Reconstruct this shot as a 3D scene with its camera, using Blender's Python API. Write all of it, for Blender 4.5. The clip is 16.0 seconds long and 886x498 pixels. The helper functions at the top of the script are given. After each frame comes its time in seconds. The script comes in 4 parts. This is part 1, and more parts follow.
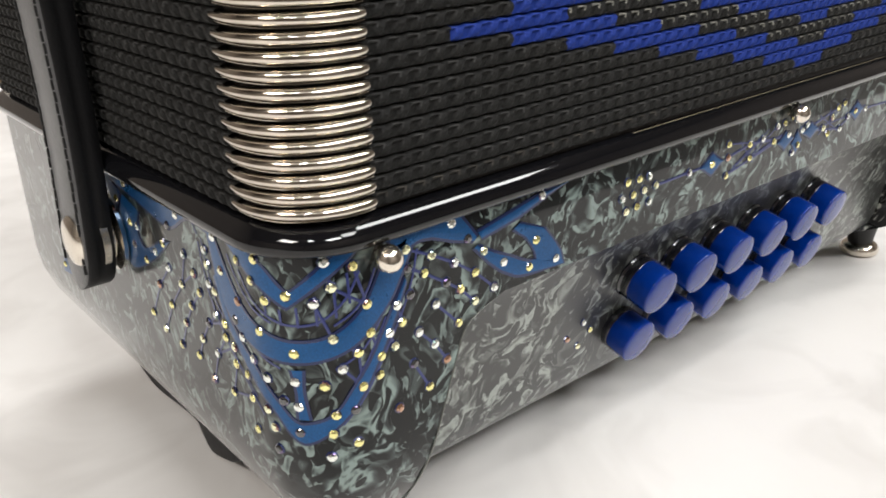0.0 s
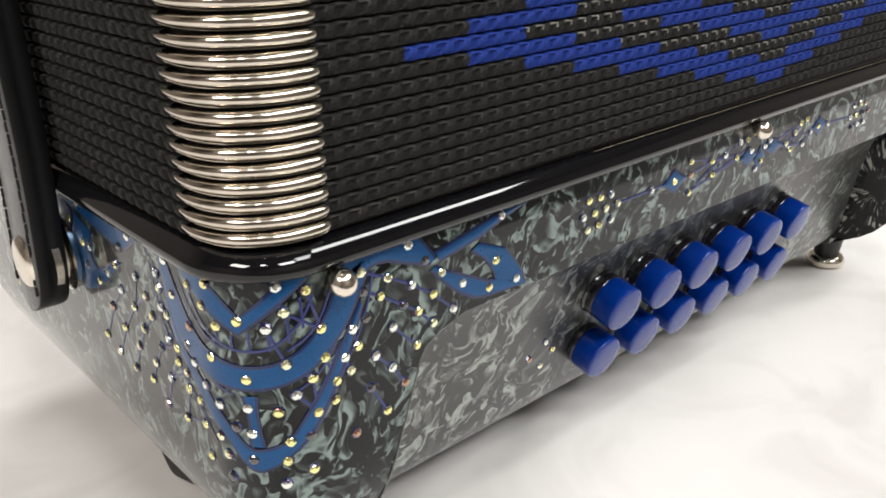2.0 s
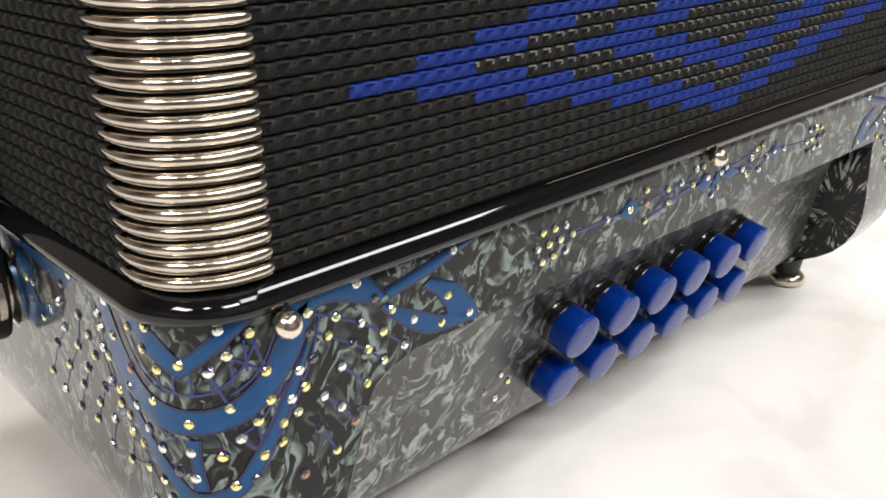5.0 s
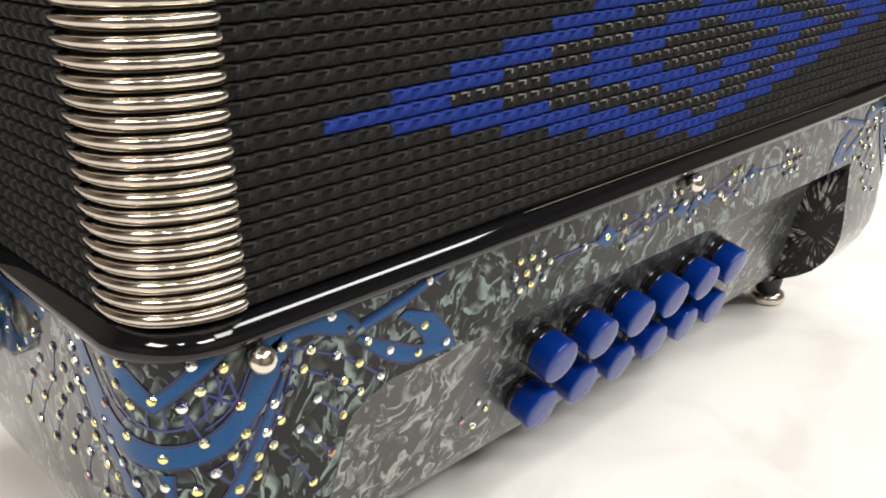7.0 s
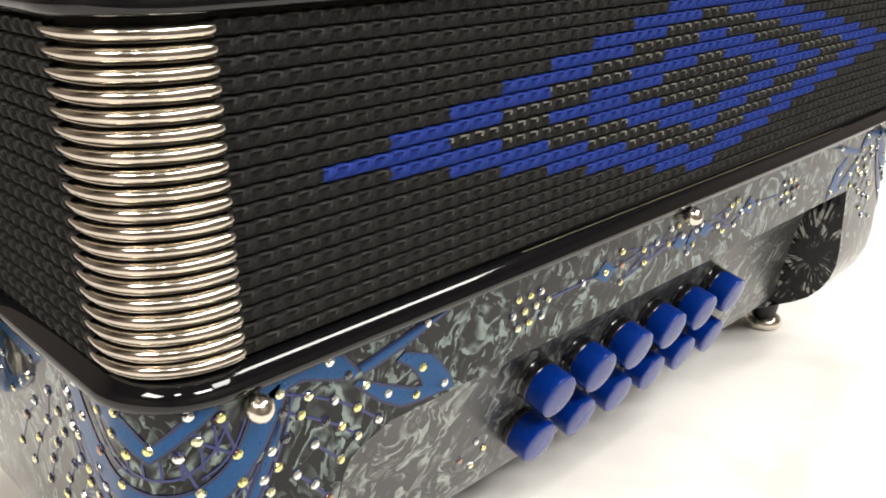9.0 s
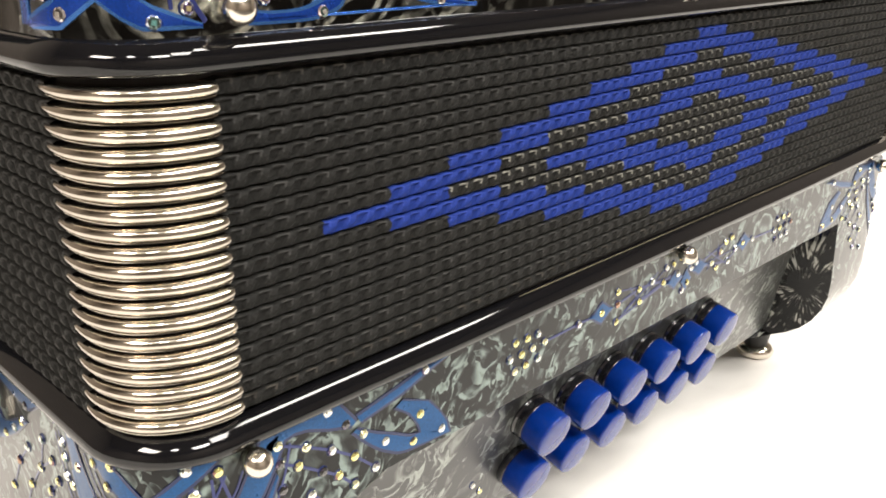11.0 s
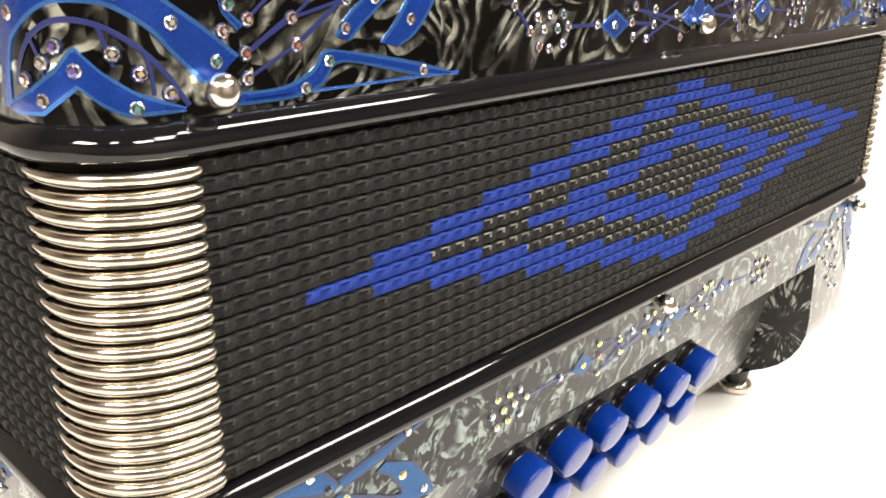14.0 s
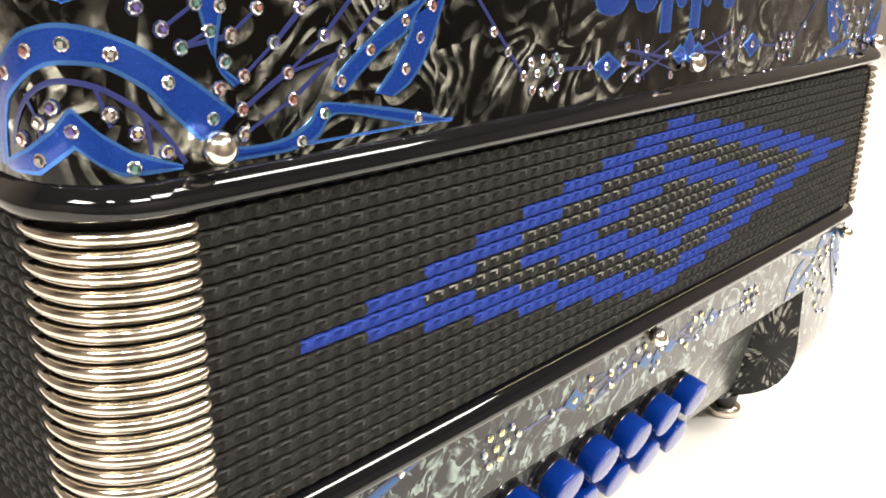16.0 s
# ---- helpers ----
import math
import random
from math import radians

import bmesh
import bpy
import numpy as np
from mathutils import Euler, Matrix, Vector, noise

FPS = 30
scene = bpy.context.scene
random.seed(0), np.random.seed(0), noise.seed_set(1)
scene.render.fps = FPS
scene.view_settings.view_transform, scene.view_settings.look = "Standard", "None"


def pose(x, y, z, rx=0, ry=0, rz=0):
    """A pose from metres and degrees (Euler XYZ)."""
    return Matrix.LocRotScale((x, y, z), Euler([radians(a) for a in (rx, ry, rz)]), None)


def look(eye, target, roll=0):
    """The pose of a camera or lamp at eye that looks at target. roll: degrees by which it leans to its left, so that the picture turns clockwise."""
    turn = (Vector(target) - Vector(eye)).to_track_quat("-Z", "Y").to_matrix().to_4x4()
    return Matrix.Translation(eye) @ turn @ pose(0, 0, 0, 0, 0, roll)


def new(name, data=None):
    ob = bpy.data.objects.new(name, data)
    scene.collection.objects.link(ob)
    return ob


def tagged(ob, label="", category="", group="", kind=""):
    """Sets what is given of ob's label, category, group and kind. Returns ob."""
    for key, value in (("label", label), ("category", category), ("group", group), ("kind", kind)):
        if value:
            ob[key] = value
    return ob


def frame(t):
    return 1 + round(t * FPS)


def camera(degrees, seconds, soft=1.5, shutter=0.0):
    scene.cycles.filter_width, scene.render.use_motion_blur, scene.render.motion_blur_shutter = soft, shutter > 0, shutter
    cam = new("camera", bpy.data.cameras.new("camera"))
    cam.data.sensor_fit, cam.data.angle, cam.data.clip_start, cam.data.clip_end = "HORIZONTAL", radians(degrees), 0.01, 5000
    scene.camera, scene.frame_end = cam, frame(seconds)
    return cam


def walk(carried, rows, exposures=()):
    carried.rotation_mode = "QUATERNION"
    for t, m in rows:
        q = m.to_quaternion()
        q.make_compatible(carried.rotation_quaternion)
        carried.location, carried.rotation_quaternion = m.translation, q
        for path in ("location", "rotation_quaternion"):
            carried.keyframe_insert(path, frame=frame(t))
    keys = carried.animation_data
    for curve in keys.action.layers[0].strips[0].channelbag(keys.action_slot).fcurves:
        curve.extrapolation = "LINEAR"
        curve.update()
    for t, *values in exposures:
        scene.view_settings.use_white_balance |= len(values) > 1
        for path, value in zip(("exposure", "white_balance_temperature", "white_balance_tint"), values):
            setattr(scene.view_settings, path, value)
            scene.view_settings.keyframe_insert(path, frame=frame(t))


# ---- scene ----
cam = camera(54.94, 16.0, soft=1.8)
# seconds, eye, target, roll
PATH = [
    (0.0, (-0.04562, -0.09876, 0.13264), (0.07222, 0.04339, 0.05578), -1.643),
    (0.5, (-0.04462, -0.09876, 0.13298), (0.07423, 0.04276, 0.05652), -1.581),
    (1.0, (-0.04369, -0.09872, 0.13346), (0.07642, 0.04191, 0.05734), -1.408),
    (1.5, (-0.04241, -0.09876, 0.13364), (0.07876, 0.04114, 0.05785), -1.298),
    (2.0, (-0.04122, -0.09885, 0.13416), (0.08101, 0.04024, 0.05856), -1.205),
    (2.5, (-0.03995, -0.09867, 0.13461), (0.08334, 0.03961, 0.05926), -1.126),
    (3.0, (-0.03886, -0.09862, 0.13548), (0.08548, 0.03879, 0.06027), -1.021),
    (3.5, (-0.03799, -0.09872, 0.13586), (0.08719, 0.03815, 0.06104), -0.979),
    (6.0, (-0.03477, -0.09945, 0.13993), (0.09375, 0.03503, 0.06646), -0.493),
    (6.5, (-0.03426, -0.09978, 0.14086), (0.09494, 0.03445, 0.06812), -0.455),
    (7.0, (-0.03389, -0.09986, 0.14175), (0.09592, 0.03408, 0.06957), -0.404),
    (7.5, (-0.03324, -0.09928, 0.14251), (0.09681, 0.03453, 0.07051), -0.370),
    (8.0, (-0.03301, -0.09872, 0.14387), (0.09742, 0.03493, 0.07226), -0.298),
    (8.5, (-0.03278, -0.09812, 0.14534), (0.09805, 0.03549, 0.07440), -0.264),
    (9.0, (-0.03252, -0.09746, 0.14688), (0.09877, 0.03612, 0.07672), -0.134),
    (11.5, (-0.03206, -0.09454, 0.15375), (0.10227, 0.03780, 0.08712), 0.477),
    (12.0, (-0.03185, -0.09425, 0.15503), (0.10310, 0.03775, 0.08895), 0.489),
    (12.5, (-0.03162, -0.09409, 0.15625), (0.10393, 0.03754, 0.09068), 0.516),
    (13.0, (-0.03139, -0.09402, 0.15780), (0.10483, 0.03722, 0.09284), 0.581),
    (13.5, (-0.03124, -0.09397, 0.15927), (0.10574, 0.03683, 0.09502), 0.637),
    (14.0, (-0.03095, -0.09364, 0.16042), (0.10660, 0.03678, 0.09662), 0.743),
    (14.5, (-0.03104, -0.09344, 0.16177), (0.10718, 0.03659, 0.09862), 0.812),
    (15.0, (-0.03089, -0.09287, 0.16314), (0.10794, 0.03669, 0.10038), 0.989),
    (15.5, (-0.03073, -0.09255, 0.16478), (0.10852, 0.03671, 0.10232), 1.038),
    (16.0, (-0.03073, -0.09209, 0.16631), (0.10912, 0.03682, 0.10448), 1.102),
]
walk(cam, [(t, look(eye, target, roll)) for t, eye, target, roll in PATH], [(0, 0.02, 6350, 10), (6, 0.08, 6500, 10), (9, 0.27, 6650, 10), (11.5, 0.74, 6880, 10), (16, 1.05, 6980, 10)])

# ---- light: a room with ceiling panels ----
world = bpy.data.worlds.new("world")
scene.world = world
world.use_nodes = True
world.node_tree.nodes["Background"].inputs[0].default_value = (0.9, 0.95, 1.0, 1)
world.node_tree.nodes["Background"].inputs[1].default_value = 0.15


CEILING = 1.75
# x, y, length along x, length along y, watts
PANELS = [(-1.45, -0.45, 0.45, 0.7, 35), (-0.85, -1.05, 0.2, 0.2, 7), (-0.15, -1.60, 0.6, 0.45, 31), (0.50, -1.30, 0.5, 0.6, 18), (1.25, -0.78, 0.95, 0.28, 18), (0.75, 0.65, 1.2, 0.7, 22)]
for px, py, sx, sy, watts in PANELS:
    lamp = bpy.data.lights.new("ceiling_lamp", "AREA")
    lamp.shape, lamp.size, lamp.size_y, lamp.energy = "RECTANGLE", sx, sy, watts
    lamp.color = (1.0, 0.93, 0.85) if px < -1 else (1.0, 0.985, 0.95)
    ob = new("ceiling_lamp", lamp)
    ob.matrix_world = Matrix.Translation((px, py, CEILING - 0.06))


# ---- materials ----
def material(name):
    m = bpy.data.materials.new(name)
    m.use_nodes = True
    return m, m.node_tree.nodes, m.node_tree.links, m.node_tree.nodes["Principled BSDF"]


def node(nodes, kind, **inputs):
    n = nodes.new(kind)
    for k, v in inputs.items():
        n.inputs[k.replace("_", " ")].default_value = v
    return n


def math_node(nodes, links, op, a, b=None):
    n = nodes.new("ShaderNodeMath")
    n.operation = op
    for i, v in enumerate((a, b)):
        if v is None:
            continue
        if isinstance(v, (int, float)):
            n.inputs[i].default_value = v
        else:
            links.new(v, n.inputs[i])
    return n.outputs[0]


def ramp(nodes, links, fac, stops):
    n = nodes.new("ShaderNodeValToRGB")
    el = n.color_ramp.elements
    while len(el) < len(stops):
        el.new(0.5)
    for e, (p, c) in zip(el, stops):
        e.position, e.color = p, (*c, 1)
    links.new(fac, n.inputs[0])
    return n.outputs[0]


def bump(nodes, links, height, strength, distance, shader):
    b = nodes.new("ShaderNodeBump")
    b.inputs["Strength"].default_value, b.inputs["Distance"].default_value = strength, distance
    links.new(height, b.inputs["Height"])
    links.new(b.outputs[0], shader.inputs["Normal"])


def noise_node(nodes, links, scale, detail=3.0, vector=None):
    n = node(nodes, "ShaderNodeTexNoise", Scale=scale, Detail=detail)
    links.new(vector or nodes.new("ShaderNodeTexCoord").outputs["Object"], n.inputs["Vector"])
    return n


def smooth_range(nodes, links, value, lo, hi):
    n = nodes.new("ShaderNodeMapRange")
    n.interpolation_type = "SMOOTHSTEP"
    n.inputs["From Min"].default_value, n.inputs["From Max"].default_value = lo, hi
    links.new(value, n.inputs["Value"])
    return n.outputs[0]


def pearl_finish(nodes, links, sh, tone, height, depth, colors, metallic, rough, coat_rough, coat=0.9, grazing_haze=0.0, ior=1.34):
    links.new(ramp(nodes, links, tone, list(zip((0.08, 0.45, 0.95), colors))), sh.inputs["Base Color"])
    sh.inputs["Metallic"].default_value, sh.inputs["Roughness"].default_value = metallic, rough
    sh.inputs["Specular IOR Level"].default_value = 0.12
    sh.inputs["Coat IOR"].default_value = ior
    # Sheen added to imitate the pale haze of reflections at grazing angles.
    sh.inputs["Sheen Weight"].default_value, sh.inputs["Sheen Roughness"].default_value = grazing_haze, 0.35
    sh.inputs["Coat Weight"].default_value, sh.inputs["Coat Roughness"].default_value = coat, coat_rough
    deep = nodes.new("ShaderNodeBump")
    deep.inputs["Strength"].default_value, deep.inputs["Distance"].default_value = 1.0, depth
    links.new(height, deep.inputs["Height"])
    fine = nodes.new("ShaderNodeBump")
    fine.inputs["Strength"].default_value, fine.inputs["Distance"].default_value = 0.35, 0.0002
    links.new(tone, fine.inputs["Height"])
    links.new(deep.outputs[0], fine.inputs["Normal"])
    links.new(fine.outputs[0], sh.inputs["Normal"])


def warped(nodes, links, co, scale, amount):
    """Coordinates bent by a noise of the given scale."""
    warp = noise_node(nodes, links, scale, 1.0, co)
    off = nodes.new("ShaderNodeVectorMath")
    off.operation = "MULTIPLY_ADD"
    links.new(warp.outputs["Color"], off.inputs[0])
    off.inputs[1].default_value = (amount, amount, amount)
    links.new(co, off.inputs[2])
    return off.outputs[0]


def flakes(nodes, links, co, turn, cell, stretch, fold, turns, lo, hi, soft=(0.30, 1.0)):
    """Flakes lying one way, each a cut through satin folds: soft on one side of a fold, creased on the other."""
    lie = nodes.new("ShaderNodeMapping")
    lie.vector_type = "TEXTURE"
    lie.inputs["Rotation"].default_value = turn
    lie.inputs["Scale"].default_value = (1.0, 1.0, stretch)
    links.new(co, lie.inputs["Vector"])
    flake = nodes.new("ShaderNodeTexVoronoi")
    flake.inputs["Scale"].default_value = cell
    links.new(lie.outputs[0], flake.inputs["Vector"])
    sep = nodes.new("ShaderNodeSeparateColor")
    links.new(flake.outputs["Color"], sep.inputs[0])
    own = nodes.new("ShaderNodeVectorMath")
    own.operation = "MULTIPLY_ADD"
    own.inputs[1].default_value = (0.2, 0.2, 0.2)
    links.new(flake.outputs["Color"], own.inputs[0])
    links.new(lie.outputs[0], own.inputs[2])
    lay = noise_node(nodes, links, fold, 0.8, own.outputs[0])
    rise_in = math_node(nodes, links, "ADD", math_node(nodes, links, "MULTIPLY", lay.outputs["Fac"], turns), sep.outputs[0])
    v = math_node(nodes, links, "FRACT", rise_in)
    tone = math_node(nodes, links, "MULTIPLY", smooth_range(nodes, links, v, *soft), smooth_range(nodes, links, v, 1.0, 0.93))
    tone = math_node(nodes, links, "MULTIPLY", tone, smooth_range(nodes, links, sep.outputs[2], lo, hi))
    return tone, sep.outputs[1], v


def leaf_pearl(name, colors, metallic, rough, coat_rough, coat=0.9, grazing_haze=0.0, ior=1.34):
    """Celluloid with small curled leaves of grey pearl in a dark ground, under a clear gloss."""
    m, nodes, links, sh = material(name)
    co = nodes.new("ShaderNodeTexCoord").outputs["Object"]
    bent = warped(nodes, links, warped(nodes, links, co, 80, 0.012), 260, 0.0034)
    one, high, _ = flakes(nodes, links, bent, (0.2, 0.65, 0.3), 235, 1.9, 215, 3.0, 0.25, 0.60, (0.34, 0.90))
    two, _, _ = flakes(nodes, links, bent, (-0.3, 0.25, 1.1), 470, 2.4, 380, 2.5, 0.45, 0.85)
    tone = math_node(nodes, links, "MAXIMUM", one, math_node(nodes, links, "MULTIPLY", two, 0.8))
    silk = noise_node(nodes, links, 700, 2.0, bent)
    tone = math_node(nodes, links, "MULTIPLY", tone, smooth_range(nodes, links, silk.outputs["Fac"], 0.10, 0.60))
    haze = noise_node(nodes, links, 60, 2.0, co)
    tone = math_node(nodes, links, "ADD", tone, math_node(nodes, links, "MULTIPLY", haze.outputs["Fac"], 0.10))
    pearl_finish(nodes, links, sh, tone, high, 0.00012, colors, metallic, rough, coat_rough, coat, grazing_haze, ior)
    return m


def banded_pearl(name, colors, metallic, rough, coat_rough):
    """The same celluloid cut so that its layers show as satin folds with sharp creases."""
    m, nodes, links, sh = material(name)
    co = nodes.new("ShaderNodeTexCoord").outputs["Object"]
    bent = warped(nodes, links, warped(nodes, links, co, 60, 0.010), 240, 0.0012)
    one, _, v = flakes(nodes, links, bent, (0.3, 0.9, 0.2), 80, 1.6, 75, 11.0, 0.05, 0.40, (0.36, 0.72))
    two, _, _ = flakes(nodes, links, bent, (-0.4, 0.3, 0.8), 260, 2.0, 220, 4.0, 0.55, 0.80, (0.50, 0.95))
    tone = math_node(nodes, links, "MAXIMUM", one, math_node(nodes, links, "MULTIPLY", two, 0.75))
    dark = noise_node(nodes, links, 55, 1.0, bent)
    tone = math_node(nodes, links, "MULTIPLY", tone, smooth_range(nodes, links, dark.outputs["Fac"], 0.34, 0.50))
    silk = noise_node(nodes, links, 330, 3.5, bent)
    tone = math_node(nodes, links, "MULTIPLY", tone, smooth_range(nodes, links, silk.outputs["Fac"], 0.20, 0.72))
    pearl_finish(nodes, links, sh, tone, v, 0.00035, colors, metallic, rough, coat_rough)
    return m


def streak_pearl(name, colors, metallic, rough, coat_rough):
    """The celluloid bent hard, so that its leaves are drawn out into rays."""
    m, nodes, links, sh = material(name)
    co = nodes.new("ShaderNodeTexCoord").outputs["Object"]
    xyz = nodes.new("ShaderNodeSeparateXYZ")
    links.new(co, xyz.inputs[0])
    dy = math_node(nodes, links, "SUBTRACT", xyz.outputs[1], 0.010)
    dz = math_node(nodes, links, "SUBTRACT", xyz.outputs[2], 0.040)
    spread = nodes.new("ShaderNodeCombineXYZ")
    links.new(math_node(nodes, links, "MULTIPLY", math_node(nodes, links, "ARCTAN2", dz, dy), 0.030), spread.inputs[0])
    links.new(math_node(nodes, links, "MULTIPLY", dy, 0.35), spread.inputs[1])
    links.new(math_node(nodes, links, "MULTIPLY", dz, 0.35), spread.inputs[2])
    ray = noise_node(nodes, links, 520, 1.0, spread.outputs[0])
    tone = smooth_range(nodes, links, ray.outputs["Fac"], 0.47, 0.66)
    away = math_node(nodes, links, "ADD", math_node(nodes, links, "MULTIPLY", dy, dy), math_node(nodes, links, "MULTIPLY", dz, dz))
    tone = math_node(nodes, links, "MULTIPLY", tone, smooth_range(nodes, links, away, 0.0, 0.00002))
    patch = noise_node(nodes, links, 260, 2.0, warped(nodes, links, co, 120, 0.006))
    tone = math_node(nodes, links, "MULTIPLY", tone, smooth_range(nodes, links, patch.outputs["Fac"], 0.42, 0.58))
    pearl_finish(nodes, links, sh, tone, tone, 0.0001, colors, metallic, rough, coat_rough)
    return m


def plain_material(name, color, rough, metallic=0.0, coat=0.0, grain=0.0, scale=600, vary=0.0, spec=0.5, sheen=0.0):
    m, nodes, links, sh = material(name)
    sh.inputs["Sheen Weight"].default_value, sh.inputs["Sheen Roughness"].default_value = sheen, 0.4
    sh.inputs["Roughness"].default_value, sh.inputs["Metallic"].default_value = rough, metallic
    sh.inputs["Coat Weight"].default_value, sh.inputs["Coat Roughness"].default_value = coat, 0.04
    sh.inputs["Specular IOR Level"].default_value = spec
    n = noise_node(nodes, links, scale, 4.0)
    lo = tuple(c * (1 - vary) for c in color)
    hi = tuple(min(1, c * (1 + vary)) for c in color)
    links.new(ramp(nodes, links, n.outputs["Fac"], [(0.3, lo), (0.7, hi)]), sh.inputs["Base Color"])
    wear = noise_node(nodes, links, scale / 9, 3.0)
    r = math_node(nodes, links, "MULTIPLY_ADD", wear.outputs["Fac"], rough * 0.5)
    r.node.inputs[2].default_value = rough * 0.75
    links.new(r, sh.inputs["Roughness"])
    if grain:
        bump(nodes, links, n.outputs["Fac"], grain, 0.0004, sh)
    return m


LEAVES = ((0.0042, 0.0050, 0.0052), (0.058, 0.072, 0.070), (0.22, 0.28, 0.262))
PEARL = leaf_pearl("black_pearl", LEAVES, 0.35, 0.30, 0.03, 0.9, 0.02)
# Casing pearl for the button panel; the table's reflected light is put into paler colours.
PEARL_SATIN_LIT = leaf_pearl("black_pearl_satin_lit", ((0.028, 0.029, 0.028), (0.13, 0.140, 0.130), (0.36, 0.395, 0.365)), 0.6, 0.42, 0.34, 0.8, 0.05, 1.5)
PEARL_BOLD = banded_pearl("black_pearl_banded", ((0.003, 0.0032, 0.003), (0.12, 0.124, 0.112), (0.80, 0.83, 0.74)), 0.8, 0.20, 0.03)
PEARL_RAYS = streak_pearl("black_pearl_rays", ((0.006, 0.006, 0.006), (0.06, 0.06, 0.055), (0.35, 0.35, 0.32)), 0.4, 0.25, 0.05)
# Pale tone that paints the highlight on the recess's near edge.
PEARL_EDGE_LIT = plain_material("pearl_edge_highlight", (0.10, 0.105, 0.095), 0.25, metallic=0.3, coat=0.5, vary=0.2, scale=900)
BLACK_GLOSS = plain_material("black_lacquer", (0.005, 0.005, 0.006), 0.08, coat=0.85, spec=0.03)
BLACK_CLOTH = plain_material("black_bellows_tape", (0.0135, 0.0134, 0.0127), 0.55, grain=0.6, scale=2600, vary=0.5, spec=0.11, sheen=0.04)
BLUE_CLOTH = plain_material("blue_bellows_tape", (0.0135, 0.032, 0.188), 0.55, grain=0.4, scale=2600, vary=0.15, spec=0.10)
BLACK_YARN = plain_material("dark_yarn", (0.025, 0.0248, 0.024), 0.6, grain=0.8, scale=420, vary=0.8, sheen=0.1, spec=0.2)
# Brighter copies of the tape's thread; light caught by its loops is in the colour.
LIT_YARN = plain_material("lit_tan_yarn", (0.140, 0.137, 0.120), 0.55, grain=0.8, scale=420, vary=0.8, sheen=0.1, spec=0.2)
HALF_LIT_YARN = plain_material("half_lit_yarn", (0.032, 0.029, 0.025), 0.55, grain=0.8, scale=420, vary=0.8, spec=0.15)
LIT_BLUE_YARN = plain_material("lit_blue_yarn", (0.024, 0.048, 0.25), 0.5, grain=0.4, scale=2600, vary=0.2, spec=0.12)
CORE = plain_material("bellows_card", (0.05, 0.048, 0.046), 0.8)
CHROME = plain_material("chrome", (0.63, 0.575, 0.50), 0.16, metallic=1.0, vary=0.04)
NICKEL = plain_material("polished_nickel", (0.78, 0.72, 0.63), 0.20, metallic=1.0)
FOIL = plain_material("blue_metal_foil", (0.002, 0.066, 0.205), 0.30, metallic=0.5, coat=0.2, scale=3000, vary=0.2, grain=0.05)
FOIL_EDGE = plain_material("dark_blue_outline", (0.006, 0.014, 0.07), 0.3, metallic=0.4, coat=0.6)
FOIL_TREBLE = plain_material("royal_blue_metal_foil", (0.006, 0.055, 0.36), 0.26, metallic=0.6, coat=0.6, scale=3000, vary=0.2, grain=0.05)
# Highlight along the treble inlays' edges, painted as a lighter blue border.
FOIL_HIGHLIGHT = plain_material("light_blue_edge_highlight", (0.075, 0.23, 0.64), 0.25, metallic=0.8)
LINE = plain_material("engraved_blue_line", (0.02, 0.03, 0.14), 0.35, metallic=0.3, coat=0.6)
BUTTON = plain_material("blue_button_plastic", (0.0008, 0.024, 0.20), 0.06, coat=0.38, vary=0.08, spec=0.15)
GILT = plain_material("gilt_thread", (0.20, 0.17, 0.11), 0.5, metallic=0.4, vary=0.3, scale=4000)
COLLAR_BLACK = plain_material("black_polished_plastic", (0.008, 0.008, 0.012), 0.10, coat=0.9, spec=0.5)
RUBBER = plain_material("black_rubber", (0.012, 0.012, 0.012), 0.5, grain=0.2)
# Black leather of the strap's face, its reflected grey sheen put into the base colour.
LEATHER_LIT = plain_material("black_leather_lit", (0.046, 0.046, 0.048), 0.40, grain=0.2, scale=1400, vary=0.12, spec=0.6, sheen=0.3)
LEATHER_EDGE = plain_material("black_leather_edge", (0.004, 0.004, 0.0045), 0.5, grain=0.2, scale=1400, vary=0.2, spec=0.2)
THREAD = plain_material("black_thread", (0.006, 0.006, 0.006), 0.7)


def stone_material(name, stops):
    """Foil-backed crystal whose cast differs from stone to stone."""
    m, nodes, links, sh = material(name)
    rnd = nodes.new("ShaderNodeObjectInfo").outputs["Random"]
    col = ramp(nodes, links, rnd, stops)
    col.node.color_ramp.interpolation = "CONSTANT"
    links.new(col, sh.inputs["Base Color"])
    sh.inputs["Metallic"].default_value, sh.inputs["Roughness"].default_value = 0.85, 0.12
    sh.inputs["Coat Weight"].default_value = 1.0
    return m


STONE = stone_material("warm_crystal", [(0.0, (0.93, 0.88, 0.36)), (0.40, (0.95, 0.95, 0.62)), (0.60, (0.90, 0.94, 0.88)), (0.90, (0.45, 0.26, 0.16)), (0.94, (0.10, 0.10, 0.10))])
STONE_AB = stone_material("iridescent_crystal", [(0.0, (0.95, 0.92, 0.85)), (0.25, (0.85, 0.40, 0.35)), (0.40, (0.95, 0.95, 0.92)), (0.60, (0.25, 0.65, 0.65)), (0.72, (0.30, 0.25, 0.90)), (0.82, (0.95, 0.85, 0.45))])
# Bright and dark reflections in the facets, put into colour as pale and dark copies.
STONE_LIT = stone_material("lit_crystal_girdle", [(0.0, (0.75, 0.72, 0.70)), (0.35, (0.72, 0.60, 0.60)), (0.60, (0.62, 0.66, 0.68)), (0.80, (0.70, 0.62, 0.74)), (0.9, (0.80, 0.78, 0.66))])
